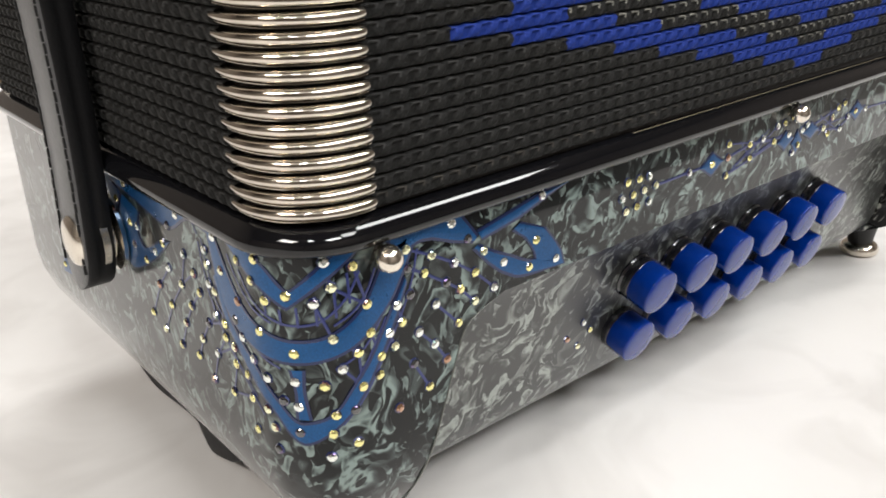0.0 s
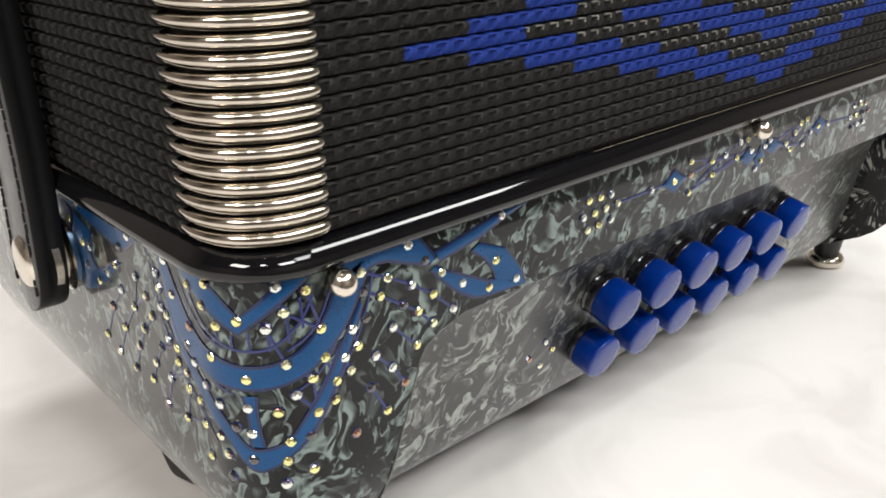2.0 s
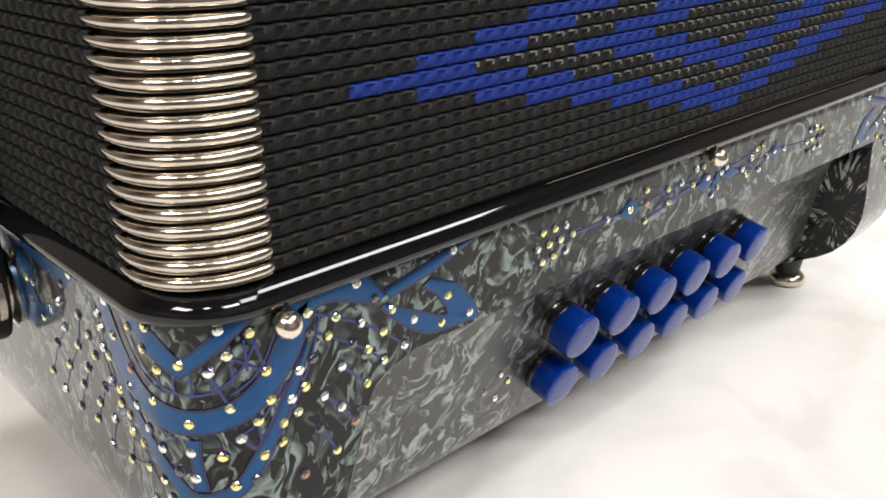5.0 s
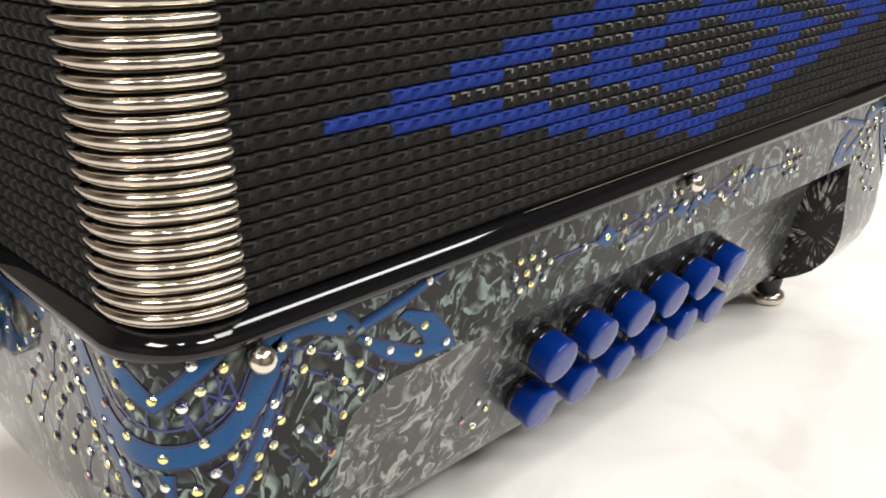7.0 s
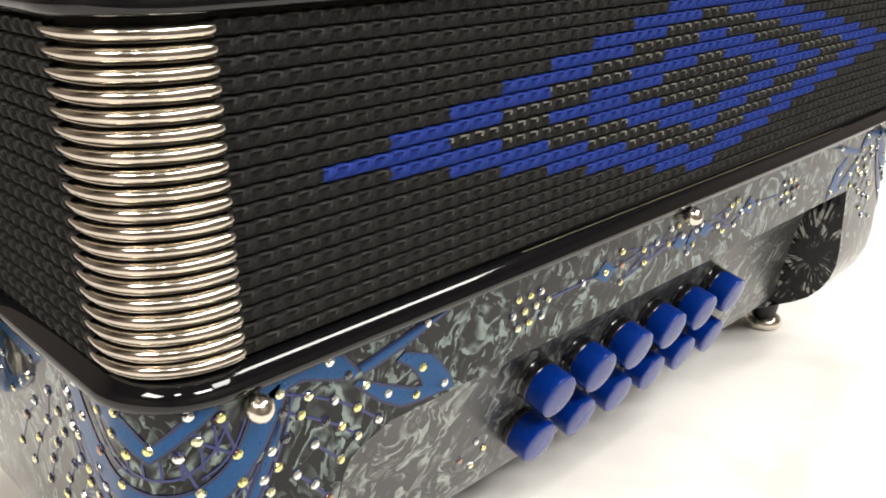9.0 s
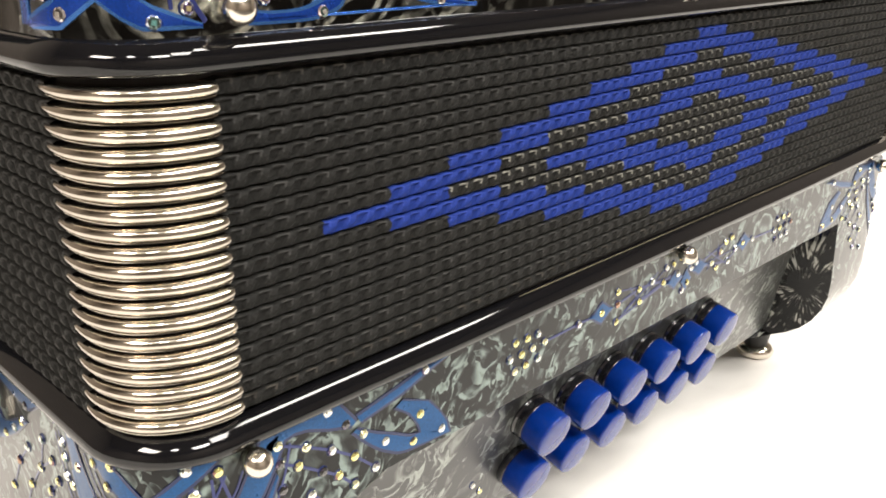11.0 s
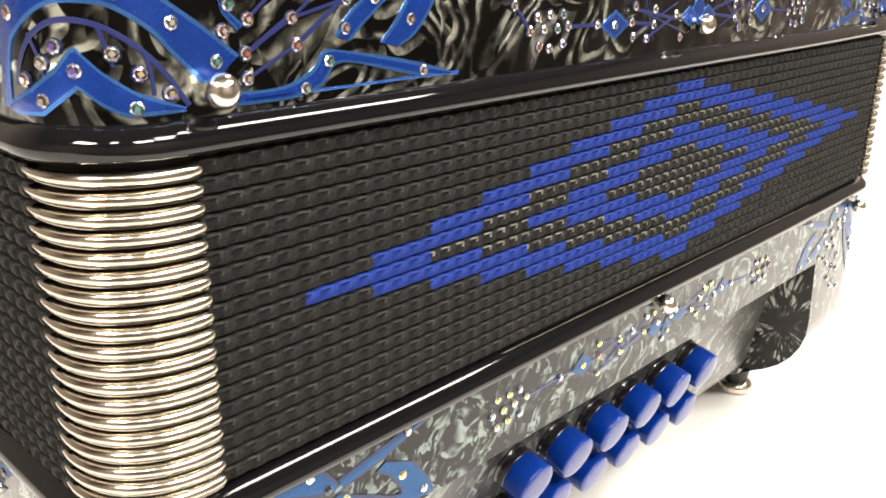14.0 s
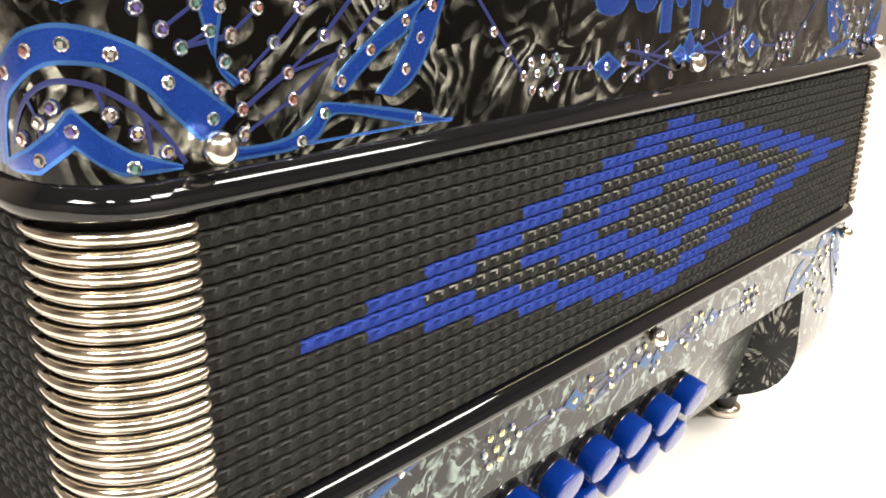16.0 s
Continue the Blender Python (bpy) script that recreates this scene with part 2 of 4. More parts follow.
STONE_SHADED = stone_material("shaded_crystal_facets", [(0.0, (0.16, 0.14, 0.13)), (0.30, (0.22, 0.10, 0.10)), (0.50, (0.10, 0.16, 0.15)), (0.75, (0.14, 0.10, 0.20))])


def marble_material():
    m, nodes, links, sh = material("white_marble")
    a = noise_node(nodes, links, 3.0, 6.0)
    a.inputs["Distortion"].default_value = 1.6
    b = noise_node(nodes, links, 14.0, 5.0)
    mix = math_node(nodes, links, "ADD", math_node(nodes, links, "MULTIPLY", a.outputs["Fac"], 0.6), math_node(nodes, links, "MULTIPLY", b.outputs["Fac"], 0.4))
    col = ramp(nodes, links, mix, [(0.32, (0.58, 0.555, 0.535)), (0.46, (0.75, 0.73, 0.71)), (0.62, (0.80, 0.785, 0.765))])
    cloud = noise_node(nodes, links, 26.0, 3.0)
    cloud.inputs["Distortion"].default_value = 0.8
    grey = ramp(nodes, links, cloud.outputs["Fac"], [(0.36, (0.89, 0.885, 0.88)), (0.56, (1.0, 1.0, 1.0))])
    mult = nodes.new("ShaderNodeMix")
    mult.data_type, mult.blend_type = "RGBA", "MULTIPLY"
    mult.inputs["Factor"].default_value = 1.0
    links.new(col, mult.inputs[6])
    links.new(grey, mult.inputs[7])
    links.new(mult.outputs[2], sh.inputs["Base Color"])
    sh.inputs["Roughness"].default_value = 0.38
    return m


MARBLE = marble_material()
WALL = plain_material("wall_paint", (0.21, 0.18, 0.155), 0.7, vary=0.05, scale=30, grain=0.1)
WHITE = plain_material("white_enamel", (0.78, 0.77, 0.75), 0.4, vary=0.02, scale=30)
FLOOR = plain_material("grey_floor", (0.075, 0.07, 0.066), 0.6, vary=0.15, scale=20)


# ---- helpers for meshes ----
WORLD = {}


def link_part(name, mesh, parent=None, matrix=None, label=""):
    ob = new(name, mesh)
    m = matrix or Matrix()
    WORLD[ob] = m
    ob.matrix_basis = m
    if parent:
        ob.parent = parent
        ob.matrix_parent_inverse = WORLD[parent].inverted()
    if label:
        tagged(ob, label)
    return ob


def finish(bm, name, *mats, angle=40):
    bmesh.ops.recalc_face_normals(bm, faces=bm.faces)
    me = bpy.data.meshes.new(name)
    bm.to_mesh(me)
    bm.free()
    for m in mats:
        me.materials.append(m)
    me.polygons.foreach_set("use_smooth", [True] * len(me.polygons))
    me.set_sharp_from_angle(angle=radians(angle))
    return me


def part(name, bm, mat, parent, label="", angle=40):
    mats = mat if isinstance(mat, tuple) else (mat,)
    return link_part(name, finish(bm, name, *mats, angle=angle), parent, None, label)


def box(bm, x0, y0, z0, x1, y1, z1, bevel=0.0):
    r = bmesh.ops.create_cube(bm, size=1, matrix=Matrix.Translation(((x0 + x1) / 2, (y0 + y1) / 2, (z0 + z1) / 2)) @ Matrix.Diagonal((x1 - x0, y1 - y0, z1 - z0, 1)))
    if bevel:
        es = {e for v in r["verts"] for e in v.link_edges}
        bmesh.ops.bevel(bm, geom=list(es), offset=bevel, segments=3, affect="EDGES", profile=0.5)


def grid(bm, rows, close_u=False, close_v=False, mats=None):
    """Quads over rows of points; mats gives a material slot for each column or quad."""
    vs = [[bm.verts.new(p) for p in r] for r in rows]
    nu, nv = len(vs), len(vs[0])
    for i in range(nu if close_u else nu - 1):
        for j in range(nv if close_v else nv - 1):
            f = bm.faces.new((vs[i][j], vs[(i + 1) % nu][j], vs[(i + 1) % nu][(j + 1) % nv], vs[i][(j + 1) % nv]))
            if mats:
                f.material_index = int(mats[i][j]) if isinstance(mats[0], list) else mats[j]
    return vs


def lathe(bm, profile, seg=24, m=Matrix()):
    """Profile of (radius, height), turned round z."""
    grid(bm, [[m @ Vector((r * math.cos(a), r * math.sin(a), h)) for r, h in profile] for a in (2 * math.pi * k / seg for k in range(seg))], close_u=True)
    bmesh.ops.remove_doubles(bm, verts=bm.verts, dist=1e-6)


def frame_at(p, n):
    """A pose at p whose z points along n."""
    return Matrix.Translation(p) @ Vector(n).to_track_quat("Z", "Y").to_matrix().to_4x4()


# ---- the room ----
def slab(name, dims, mat, label, category):
    bm = bmesh.new()
    box(bm, *dims)
    return tagged(part(name, bm, mat, None), label, category, kind="structure")


slab("floor", (-2.6, -2.6, -0.85, 2.62, 1.32, -0.75), FLOOR, "grey smooth floor under the white table", "floor")
slab("ceiling", (-2.6, -2.6, CEILING, 2.62, 1.32, CEILING + 0.1), WALL, "plain taupe painted ceiling with light panels", "ceiling")
slab("wall_north", (-2.5, 1.22, -0.75, 2.5, 1.32, CEILING), WALL, "plain taupe painted wall behind the table", "wall")
slab("wall_east", (2.52, -2.5, -0.75, 2.62, 1.32, CEILING), WALL, "plain taupe painted wall at the table's end", "wall")
slab("wall_south", (-2.5, -2.6, -0.75, 2.5, -2.5, CEILING), WALL, "plain taupe painted wall", "wall")
slab("wall_west", (-2.6, -2.5, -0.75, -2.5, 1.2, CEILING), WALL, "plain taupe painted wall", "wall")


def ceiling_light(px, py, sx, sy):
    bm = bmesh.new()
    box(bm, px - sx / 2 - 0.03, py - sy / 2 - 0.03, CEILING - 0.045, px + sx / 2 + 0.03, py + sy / 2 + 0.03, CEILING - 0.001, 0.006)
    return tagged(part("ceiling_light", bm, WHITE, None), "white metal ceiling light fitting with a flat panel", "ceiling light", "ceiling lights")


for px, py, sx, sy, watts in PANELS:
    ceiling_light(px, py, sx, sy)

table = new("table")
WORLD[table] = Matrix.Translation((0.4, 0.15, -0.75))
table.matrix_basis = WORLD[table]
tagged(table, "large white table with a faintly veined marble top", "table")
bm = bmesh.new()
box(bm, -0.75, -0.150, -0.03, 2.50, 1.20, 0.0, 0.003)
part("tabletop", bm, MARBLE, table, "white faintly grey-veined marble top")
for lx in (-0.65, 2.4):
    for ly in (-0.05, 1.1):
        bm = bmesh.new()
        box(bm, lx - 0.03, ly - 0.03, -0.75, lx + 0.03, ly + 0.03, -0.03, 0.004)
        part("leg", bm, WHITE, table)

# ---- the accordion: plan ----
X0, X1, Y0, Y1, R0 = 0.008, 0.292, 0.001, 0.155, 0.013
MID = (X0 + X1) / 2
BEND = R0 * math.pi / 2
FOLDS, PITCH, FOLD_MID = 19, 0.0025, 0.1133

accordion = new("accordion")
WORLD[accordion] = Matrix.Translation((MID, (Y0 + Y1) / 2, 0))
accordion.matrix_basis = WORLD[accordion]
tagged(accordion, "black pearl button accordion with blue crystal inlays on white table", "accordion")


ROUND, BELLY = 0.0448, 0.029


def inset(z):
    """How far the bass box draws in towards its base."""
    return 0.0 if z >= ROUND else BELLY - math.sqrt(max(BELLY ** 2 - (ROUND - z) ** 2, 0))


def surf(u, z, lift=0.0):
    """The point u along the shell from the front left corner (front: plus) at height z, and its outward direction."""
    d = inset(z)
    rho = R0 + 0.15 * d
    cx, cy = X0 + d + rho, Y0 + d + rho
    if u > BEND / 2:
        n = Vector((0, -1, 0))
        p = Vector((cx + u - BEND / 2, cy - rho, z))
    elif u < -BEND / 2:
        n = Vector((-1, 0, 0))
        p = Vector((cx - rho, cy - u - BEND / 2, z))
    else:
        a = math.pi * 1.25 + u / R0
        n = Vector((math.cos(a), math.sin(a), 0))
        p = Vector((cx, cy, z)) + rho * n
    if d > 0:
        k = (ROUND - z) / BELLY
        n = (n * math.sqrt(max(1 - k * k, 0)) - Vector((0, 0, k))).normalized()
    return p + lift * n, n


def mirror(p, n):
    return Vector((2 * MID - p.x, p.y, p.z)), Vector((-n.x, n.y, n.z))


def ring(out, radius, cuts=(0.5,), arc=8):
    """Points round the plan, grown by out, counter-clockwise from the front left corner; cuts are the front's columns in metres."""
    x0, x1, y0, y1 = X0 - out, X1 + out, Y0 - out, Y1 + out
    pts = []
    for cx, cy, a0, side in ((x0 + radius, y0 + radius, 180, 0), (x1 - radius, y0 + radius, 270, 1), (x1 - radius, y1 - radius, 0, 2), (x0 + radius, y1 - radius, 90, 3)):
        for k in range(arc + 1):
            a = radians(a0 + 90 * k / arc)
            pts.append((cx + radius * math.cos(a), cy + radius * math.sin(a)))
        if side == 0:
            pts += [(c, y0) for c in cuts]
    return pts


def rise(x):
    """The bellows stand a little higher towards their far end."""
    f = min(max((x - 0.02) / 0.26, 0), 1)
    return 0.0022 * math.sin(f * math.pi / 2) ** 1.2 - 0.0004


def sweep(bm, profile, lift=0.0, arc=10):
    """A moulding round the plan; profile of (out, z)."""
    cuts = [0.03 + 0.24 * k / 12 for k in range(13)]
    rows = []
    for out, z in profile:
        far = lambda x: max(x - 0.20, 0) / 0.09
        rows.append([(x + 0.0012 * far(x), y, z + lift * rise(x) + 0.0012 * far(x) ** 1.5) for x, y in ring(out, R0 + out, cuts, arc)])
    grid(bm, rows, close_v=True)


# ---- bass box with its recessed button panel ----
def recess_edge(z):
    z = min(z, 0.0665)
    return 0.0347 + (z - 0.044) * 0.36 + (0.0085 * ((z - 0.060) / 0.0065) ** 3 if z > 0.060 else 0)


PANEL = [(0.0012, 0.0665), (0.0045, 0.0657), (0.0085, 0.0640), (0.0118, 0.0605), (0.0145, 0.0530), (0.0178, 0.0415), (0.0206, 0.0310), (0.0224, 0.0235), (0.0246, 0.0170), (0.0262, 0.0159), (0.0300, 0.0158)]


def along(poly, n):
    """n points evenly along a polyline."""
    pts = [Vector(p) for p in poly]
    run = [0.0]
    for a, b in zip(pts, pts[1:]):
        run.append(run[-1] + (b - a).length)
    out = []
    for k in range(n):
        s = run[-1] * k / (n - 1)
        i = min(max(j for j in range(len(run)) if run[j] <= s + 1e-12), len(pts) - 2)
        out.append(pts[i].lerp(pts[i + 1], (s - run[i]) / (run[i + 1] - run[i])))
    return out


def bass_box():
    bm = bmesh.new()
    zs = [0.0872, 0.0765, 0.0665, 0.0660, 0.0653, 0.0644, 0.0630, 0.0605, 0.0560, 0.0500, ROUND] + [ROUND - BELLY * math.sin(radians(a)) for a in (12, 24, 36, 48, 60, 70, 80, 90)]
    rows, ends = [], []
    for z in zs:
        d = inset(z)
        rho = R0 + 0.15 * d
        xa = max(recess_edge(z), X0 + d + rho + 0.0004)
        xb = min(0.2525 + (0.045 - z) * (0.12 if z > 0.045 else 0.20), X1 - d - rho - 0.0004)
        ends.append((xa, xb))
        rows.append([(x, y, z) for x, y in ring(-d, rho, [xa + (xb - xa) * k / 6 for k in range(7)])])
    n = len(rows[0])
    vs = [[bm.verts.new(p) for p in r] for r in rows]
    first, last, seam = 9, 15, 2
    for i in range(len(rows) - 1):
        for j in range(n):
            if i >= seam and first <= j < last:
                continue
            bm.faces.new((vs[i][j], vs[i][(j + 1) % n], vs[i + 1][(j + 1) % n], vs[i + 1][j]))
    bm.faces.new(vs[-1])
    bm.faces.new(list(reversed(vs[0])))
    prof = along(PANEL, len(rows) - seam)
    inner = []
    for k, p in enumerate(prof):
        xa, xb = ends[seam + k][0] + 0.0012, ends[seam + k][1] - 0.0006
        if k == 0 or k == len(prof) - 1:
            inner.append([vs[seam + k][j] for j in range(first, last + 1)])
        else:
            inner.append([bm.verts.new((xa + (xb - xa) * q / 6, p.x, p.y)) for q in range(7)])
    for k in range(len(prof) - 1):
        for q in range(6):
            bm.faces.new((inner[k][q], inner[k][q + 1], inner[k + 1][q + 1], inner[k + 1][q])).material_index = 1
        for q, j in ((0, first), (6, last)):
            f = [vs[seam + k][j], vs[seam + k + 1][j], inner[k + 1][q], inner[k][q]]
            f = [v for i, v in enumerate(f) if v not in f[:i]]
            if len(f) > 2:
                bm.faces.new(f).material_index = 2 if q else 0
    return part("bass_box", bm, (PEARL, PEARL_SATIN_LIT, PEARL_RAYS), accordion, "glossy black-grey pearl bass casing with a recessed button panel", angle=28)


BASS = bass_box()


def recess_line():
    """The thin rounded edge where the casing turns into the recess, at its near end; its highlight is put into a paler
    colour.
    """
    bm = bmesh.new()
    rows = []
    for k in range(33):
        z = 0.0215 + 0.0445 * k / 32
        d = inset(z)
        x = max(recess_edge(z), X0 + d + R0 + 0.15 * d + 0.0004)
        rows.append([(x + 0.00022 * math.cos(a), Y0 + d - 0.00002 + 0.00016 * math.sin(a), z) for a in (0, 0.9, 1.8, 2.7, 3.6, 4.5, 5.4)])
    grid(bm, rows, close_v=True)
    return part("recess_edge", bm, PEARL_EDGE_LIT, BASS, "thin polished edge of the recess with painted highlight", angle=80)


recess_line()


def treble_box():
    bm = bmesh.new()
    rows = [[(x, y, z) for x, y in ring(o, R0, (MID,))] for o, z in ((0, 0.1410), (0, 0.1750), (0, 0.2060), (-0.003, 0.2120), (-0.010, 0.2150))]
    vs = grid(bm, rows, close_v=True)
    bm.faces.new(vs[-1])
    bm.faces.new(list(reversed(vs[0])))
    return part("treble_box", bm, PEARL_BOLD, accordion, "glossy black pearl treble casing with blue lettering and scrolls", angle=35)


TREBLE = treble_box()

RIM = [(-0.004, 0.0838), (0.0006, 0.0838), (0.0014, 0.0840), (0.0019, 0.0846), (0.0021, 0.0854), (0.0020, 0.0861), (0.0017, 0.0867), (0.0013, 0.0872), (0.0008, 0.0877), (0.0002, 0.0882), (-0.0006, 0.0886), (-0.0016, 0.0889), (-0.004, 0.0893)]
for up in (0.0, 0.0538):
    bm = bmesh.new()
    sweep(bm, [(o, z + up) for o, z in RIM], 0.85 if up else 0.5)
    part("rim", bm, BLACK_GLOSS, accordion, "rounded glossy black lacquered rim", angle=60)

# ---- bellows ----
def bellows_core():
    bm = bmesh.new()
    vs = grid(bm, [[(x, y, z) for x, y in ring(-0.0012, R0, (MID,))] for z in (0.0875, 0.1400)], close_v=True)
    return part("bellows", bm, CORE, accordion, "closed bellows with braided tape and chrome corners")


BELLOWS = bellows_core()
WEAVE = 0.00366


CUTS = 96


def braid_table():
    """Relief of one repeat of the braid: a square pit under a raised loop of thread."""
    threads, relief = [], []
    for i in range(CUTS):
        h, t = [], []
        for k in range(15):
            f = -1 + k / 7
            q = (i / CUTS - 0.20 - 0.27 * f) % 1
            pit = 0.5 * (math.tanh((q - 0.24) * 26) - math.tanh((q - 0.76) * 26))
            band = 0.5 * (1 + math.tanh(8 * (0.46 - abs(f + 0.04))))
            lip = 0.5 * (math.tanh((q - 0.18) * 26) - math.tanh((q - 0.82) * 26)) * math.exp(-((f - 0.66) / 0.20) ** 2)
            h.append((0.00034 * lip - 0.00056 * pit * band) * (1 - f ** 8))
            t.append((0.40 < f < 0.62 and 0.22 < q < 0.86) or (0.78 < q < 0.86 and 0.0 < f < 0.62))
        threads.append(t)
        relief.append(h)
    return threads, relief


THREADS, RELIEF = braid_table()


def tape(length_from, length_to, side, z, mat, name):
    """A strip of braided tape over one fold, along the front or a side."""
    bm = bmesh.new()
    n = max(2, round((length_to - length_from) / WEAVE * 24))
    rows, spots = [], []
    for i in range(n + 1):
        s = length_from + (length_to - length_from) * i / n
        cut = int((s - MID) / WEAVE % 1 * CUTS) % CUTS
        r = []
        for k in range(15):
            f = -1 + k / 7
            a = f * math.pi / 2
            o = (0.0020 * math.cos(a) ** 0.5 if abs(f) < 1 else 0.0) - 0.00012 + RELIEF[cut][k] - 0.0012
            h = z + 0.00118 * math.sin(a) + 0.00013 * math.sin(math.tau * (cut / CUTS - 0.52)) * f * f + (rise(s) if side == "front" else -0.0004)
            r.append({"front": (s, Y0 - o, h), "back": (s, Y1 + o, h), "left": (X0 - o, s, h), "right": (X1 + o, s, h)}[side])
        rows.append(r)
        spots.append(cut)
    marks = [[THREADS[spots[i]][k] for k in range(14)] for i in range(n)]
    grid(bm, rows, mats=marks)
    return part(name, bm, mat, BELLOWS, angle=80)


def blue_spans(k):
    """The steps, of 17, that are blue in the fold k above or below the middle: two diamonds, one inside the other."""
    k = abs(k)
    spans = []
    for base, top in ((0, 8), (4, 4)):
        if k < top:
            spans += [(base + k, base + k + 2), (15 - base - k, 17 - base - k)]
        elif k == top:
            spans.append((base + k, base + k + 1))
    done = []
    for a, b in sorted(spans):
        if done and a <= done[-1][1]:
            done[-1][1] = max(b, done[-1][1])
        else:
            done.append([a, b])
    return done


def column(s):
    """Where step s of the pattern begins; the far half is a little longer."""
    return 0.0396 + 0.013 * s + 0.0004 * max(s - 9, 0)


def gold_thread():
    """A thin gilt cord where the bellows meet the lower rim."""
    bm = bmesh.new()
    rows = []
    for k in range(401):
        x = 0.085 + 0.150 * k / 400
        y = Y0 - 0.0005 + 0.00004 * math.sin(k * 1.3)
        z = 0.0890 + 0.5 * rise(x) + 0.00005 * math.cos(k * 1.3)
        rows.append([(x, y + 0.00007 * math.cos(a), z + 0.00007 * math.sin(a)) for a in (0, 1.57, 3.14, 4.71)])
    grid(bm, rows, close_v=True)
    return part("gilt_cord", bm, GILT, BELLOWS, "thin gilt cord")


gold_thread()
CORNER_X, CORNER_Y = X0 + 0.0142, Y0 + 0.0142
for k in range(-(FOLDS // 2), FOLDS // 2 + 1):
    z = FOLD_MID + k * PITCH
    at = CORNER_X
    for a, b in blue_spans(k):
        # Thread on black tape is painted dark near, lit in the middle, half lit beyond.
        tape(at, column(a), "front", z, (BLACK_CLOTH, BLACK_YARN if at == CORNER_X else LIT_YARN), "black_tape")
        tape(column(a), column(b), "front", z, (BLUE_CLOTH, LIT_BLUE_YARN), "blue_tape")
        at = column(b)
    tape(at, 2 * MID - CORNER_X + 0.003, "front", z, (BLACK_CLOTH, HALF_LIT_YARN), "black_tape")
    tape(CORNER_Y - 0.0022, Y0 + Y1 - CORNER_Y, "left", z, (BLACK_CLOTH, BLACK_YARN), "side_tape")


def corner_mesh():
    """One chrome fold corner: a rounded rib with a thin lip under it, bent round the edge of the bellows."""
    bm = bmesh.new()
    prof = [(-0.0012, -0.00110), (0.0008, -0.00114), (0.00105, -0.00106), (0.00105, -0.00096), (0.0006, -0.00086)]
    prof += [(0.0004 + 0.0013 * math.cos(radians(a)), 0.00002 + 0.00098 * math.sin(radians(a))) for a in range(-45, 91, 15)] + [(-0.0012, 0.00100)]
    c = Vector((X0 + R0, Y0 + R0, 0))
    back = ((0.0052, 0.20), (0.0050, 0.36), (0.0034, 0.46), (0.0016, 0.56))
    front = ((0.0010, 0.99), (0.0022, 0.93), (0.0026, 0.86), (0.0027, 0.5))
    stops = [(Vector((-1, 0, 0)), d, k) for d, k in back]
    stops += [(Vector((math.cos(radians(a)), math.sin(radians(a)), 0)), 0, 1 - 0.36 * (max(222 - a, 0) / 42) ** 1.3) for a in range(180, 271, 6)]
    stops += [(Vector((0, -1, 0)), d, k) for d, k in front]
    rows = []
    for n, slide, k in stops:
        t = Vector((0, 1, 0)) if n.x < -0.99 else Vector((1, 0, 0))
        up = 0.00052 * (1 - k)
        rows.append([c + n * (R0 - 0.0012 * (1 - k) + o * k) + t * slide + Vector((0, 0, h * k + up)) for o, h in prof])
    grid(bm, rows, close_v=True)
    bmesh.ops.holes_fill(bm, edges=bm.edges, sides=0)
    return finish(bm, "corner", CHROME, angle=50)


CORNER = corner_mesh()
for k in range(-(FOLDS // 2), FOLDS // 2 + 1):
    up = Matrix.Translation((0, 0, FOLD_MID + k * PITCH))
    link_part("fold_corner", CORNER, BELLOWS, up @ Matrix.Translation((0, 0, -0.0004)), "polished chrome fold corner" if k == 0 else "")
    link_part("fold_corner", CORNER, BELLOWS, up @ Matrix.Translation((2 * MID, 0, rise(X1))) @ Matrix.Translation((0.0015, 0, 0)) @ Matrix.Diagonal((-1, 1, 1, 1)))
    link_part("fold_corner", CORNER, BELLOWS, up @ Matrix.Translation((0, Y0 + Y1, 0)) @ Matrix.Diagonal((1, -1, 1, 1)))

# ---- bass buttons ----
OUT = Vector((0, -0.964, -0.267)).normalized()


def button_mesh():
    bm = bmesh.new()
    lathe(bm, [(0.0, 0.0031), (0.0054, 0.0031), (0.0057, 0.0034), (0.0058, 0.0040), (0.0058, 0.0087), (0.00575, 0.0090), (0.0056, 0.0092), (0.0053, 0.0093), (0.0038, 0.00942), (0.0019, 0.00950), (0.0, 0.00952)], 48)
    return finish(bm, "bass_button", BUTTON, angle=70)


def collar_mesh():
    bm = bmesh.new()
    lathe(bm, [(0.0060, -0.0060), (0.0060, 0.0006), (0.0059, 0.0010), (0.0057, 0.0012), (0.0056, 0.0014), (0.0057, 0.0016), (0.0058, 0.0018), (0.0058, 0.0031), (0.0056, 0.0036), (0.0050, 0.0038), (0.0020, 0.0038)], 36)
    return finish(bm, "collar", COLLAR_BLACK, angle=60)


BUTTON_MESH, COLLAR_MESH = button_mesh(), collar_mesh()
for cap_y, cap_z in ((0.0079, 0.0444), (0.0132, 0.0293)):
    for k in range(6):
        base = Vector((0.1092 + 0.0166 * k, cap_y, cap_z)) - OUT * 0.0091
        b = link_part("bass_button", BUTTON_MESH, accordion, frame_at(base, OUT), "glossy royal blue round bass button")
        link_part("collar", COLLAR_MESH, b, frame_at(base, OUT), "black glossy collar")


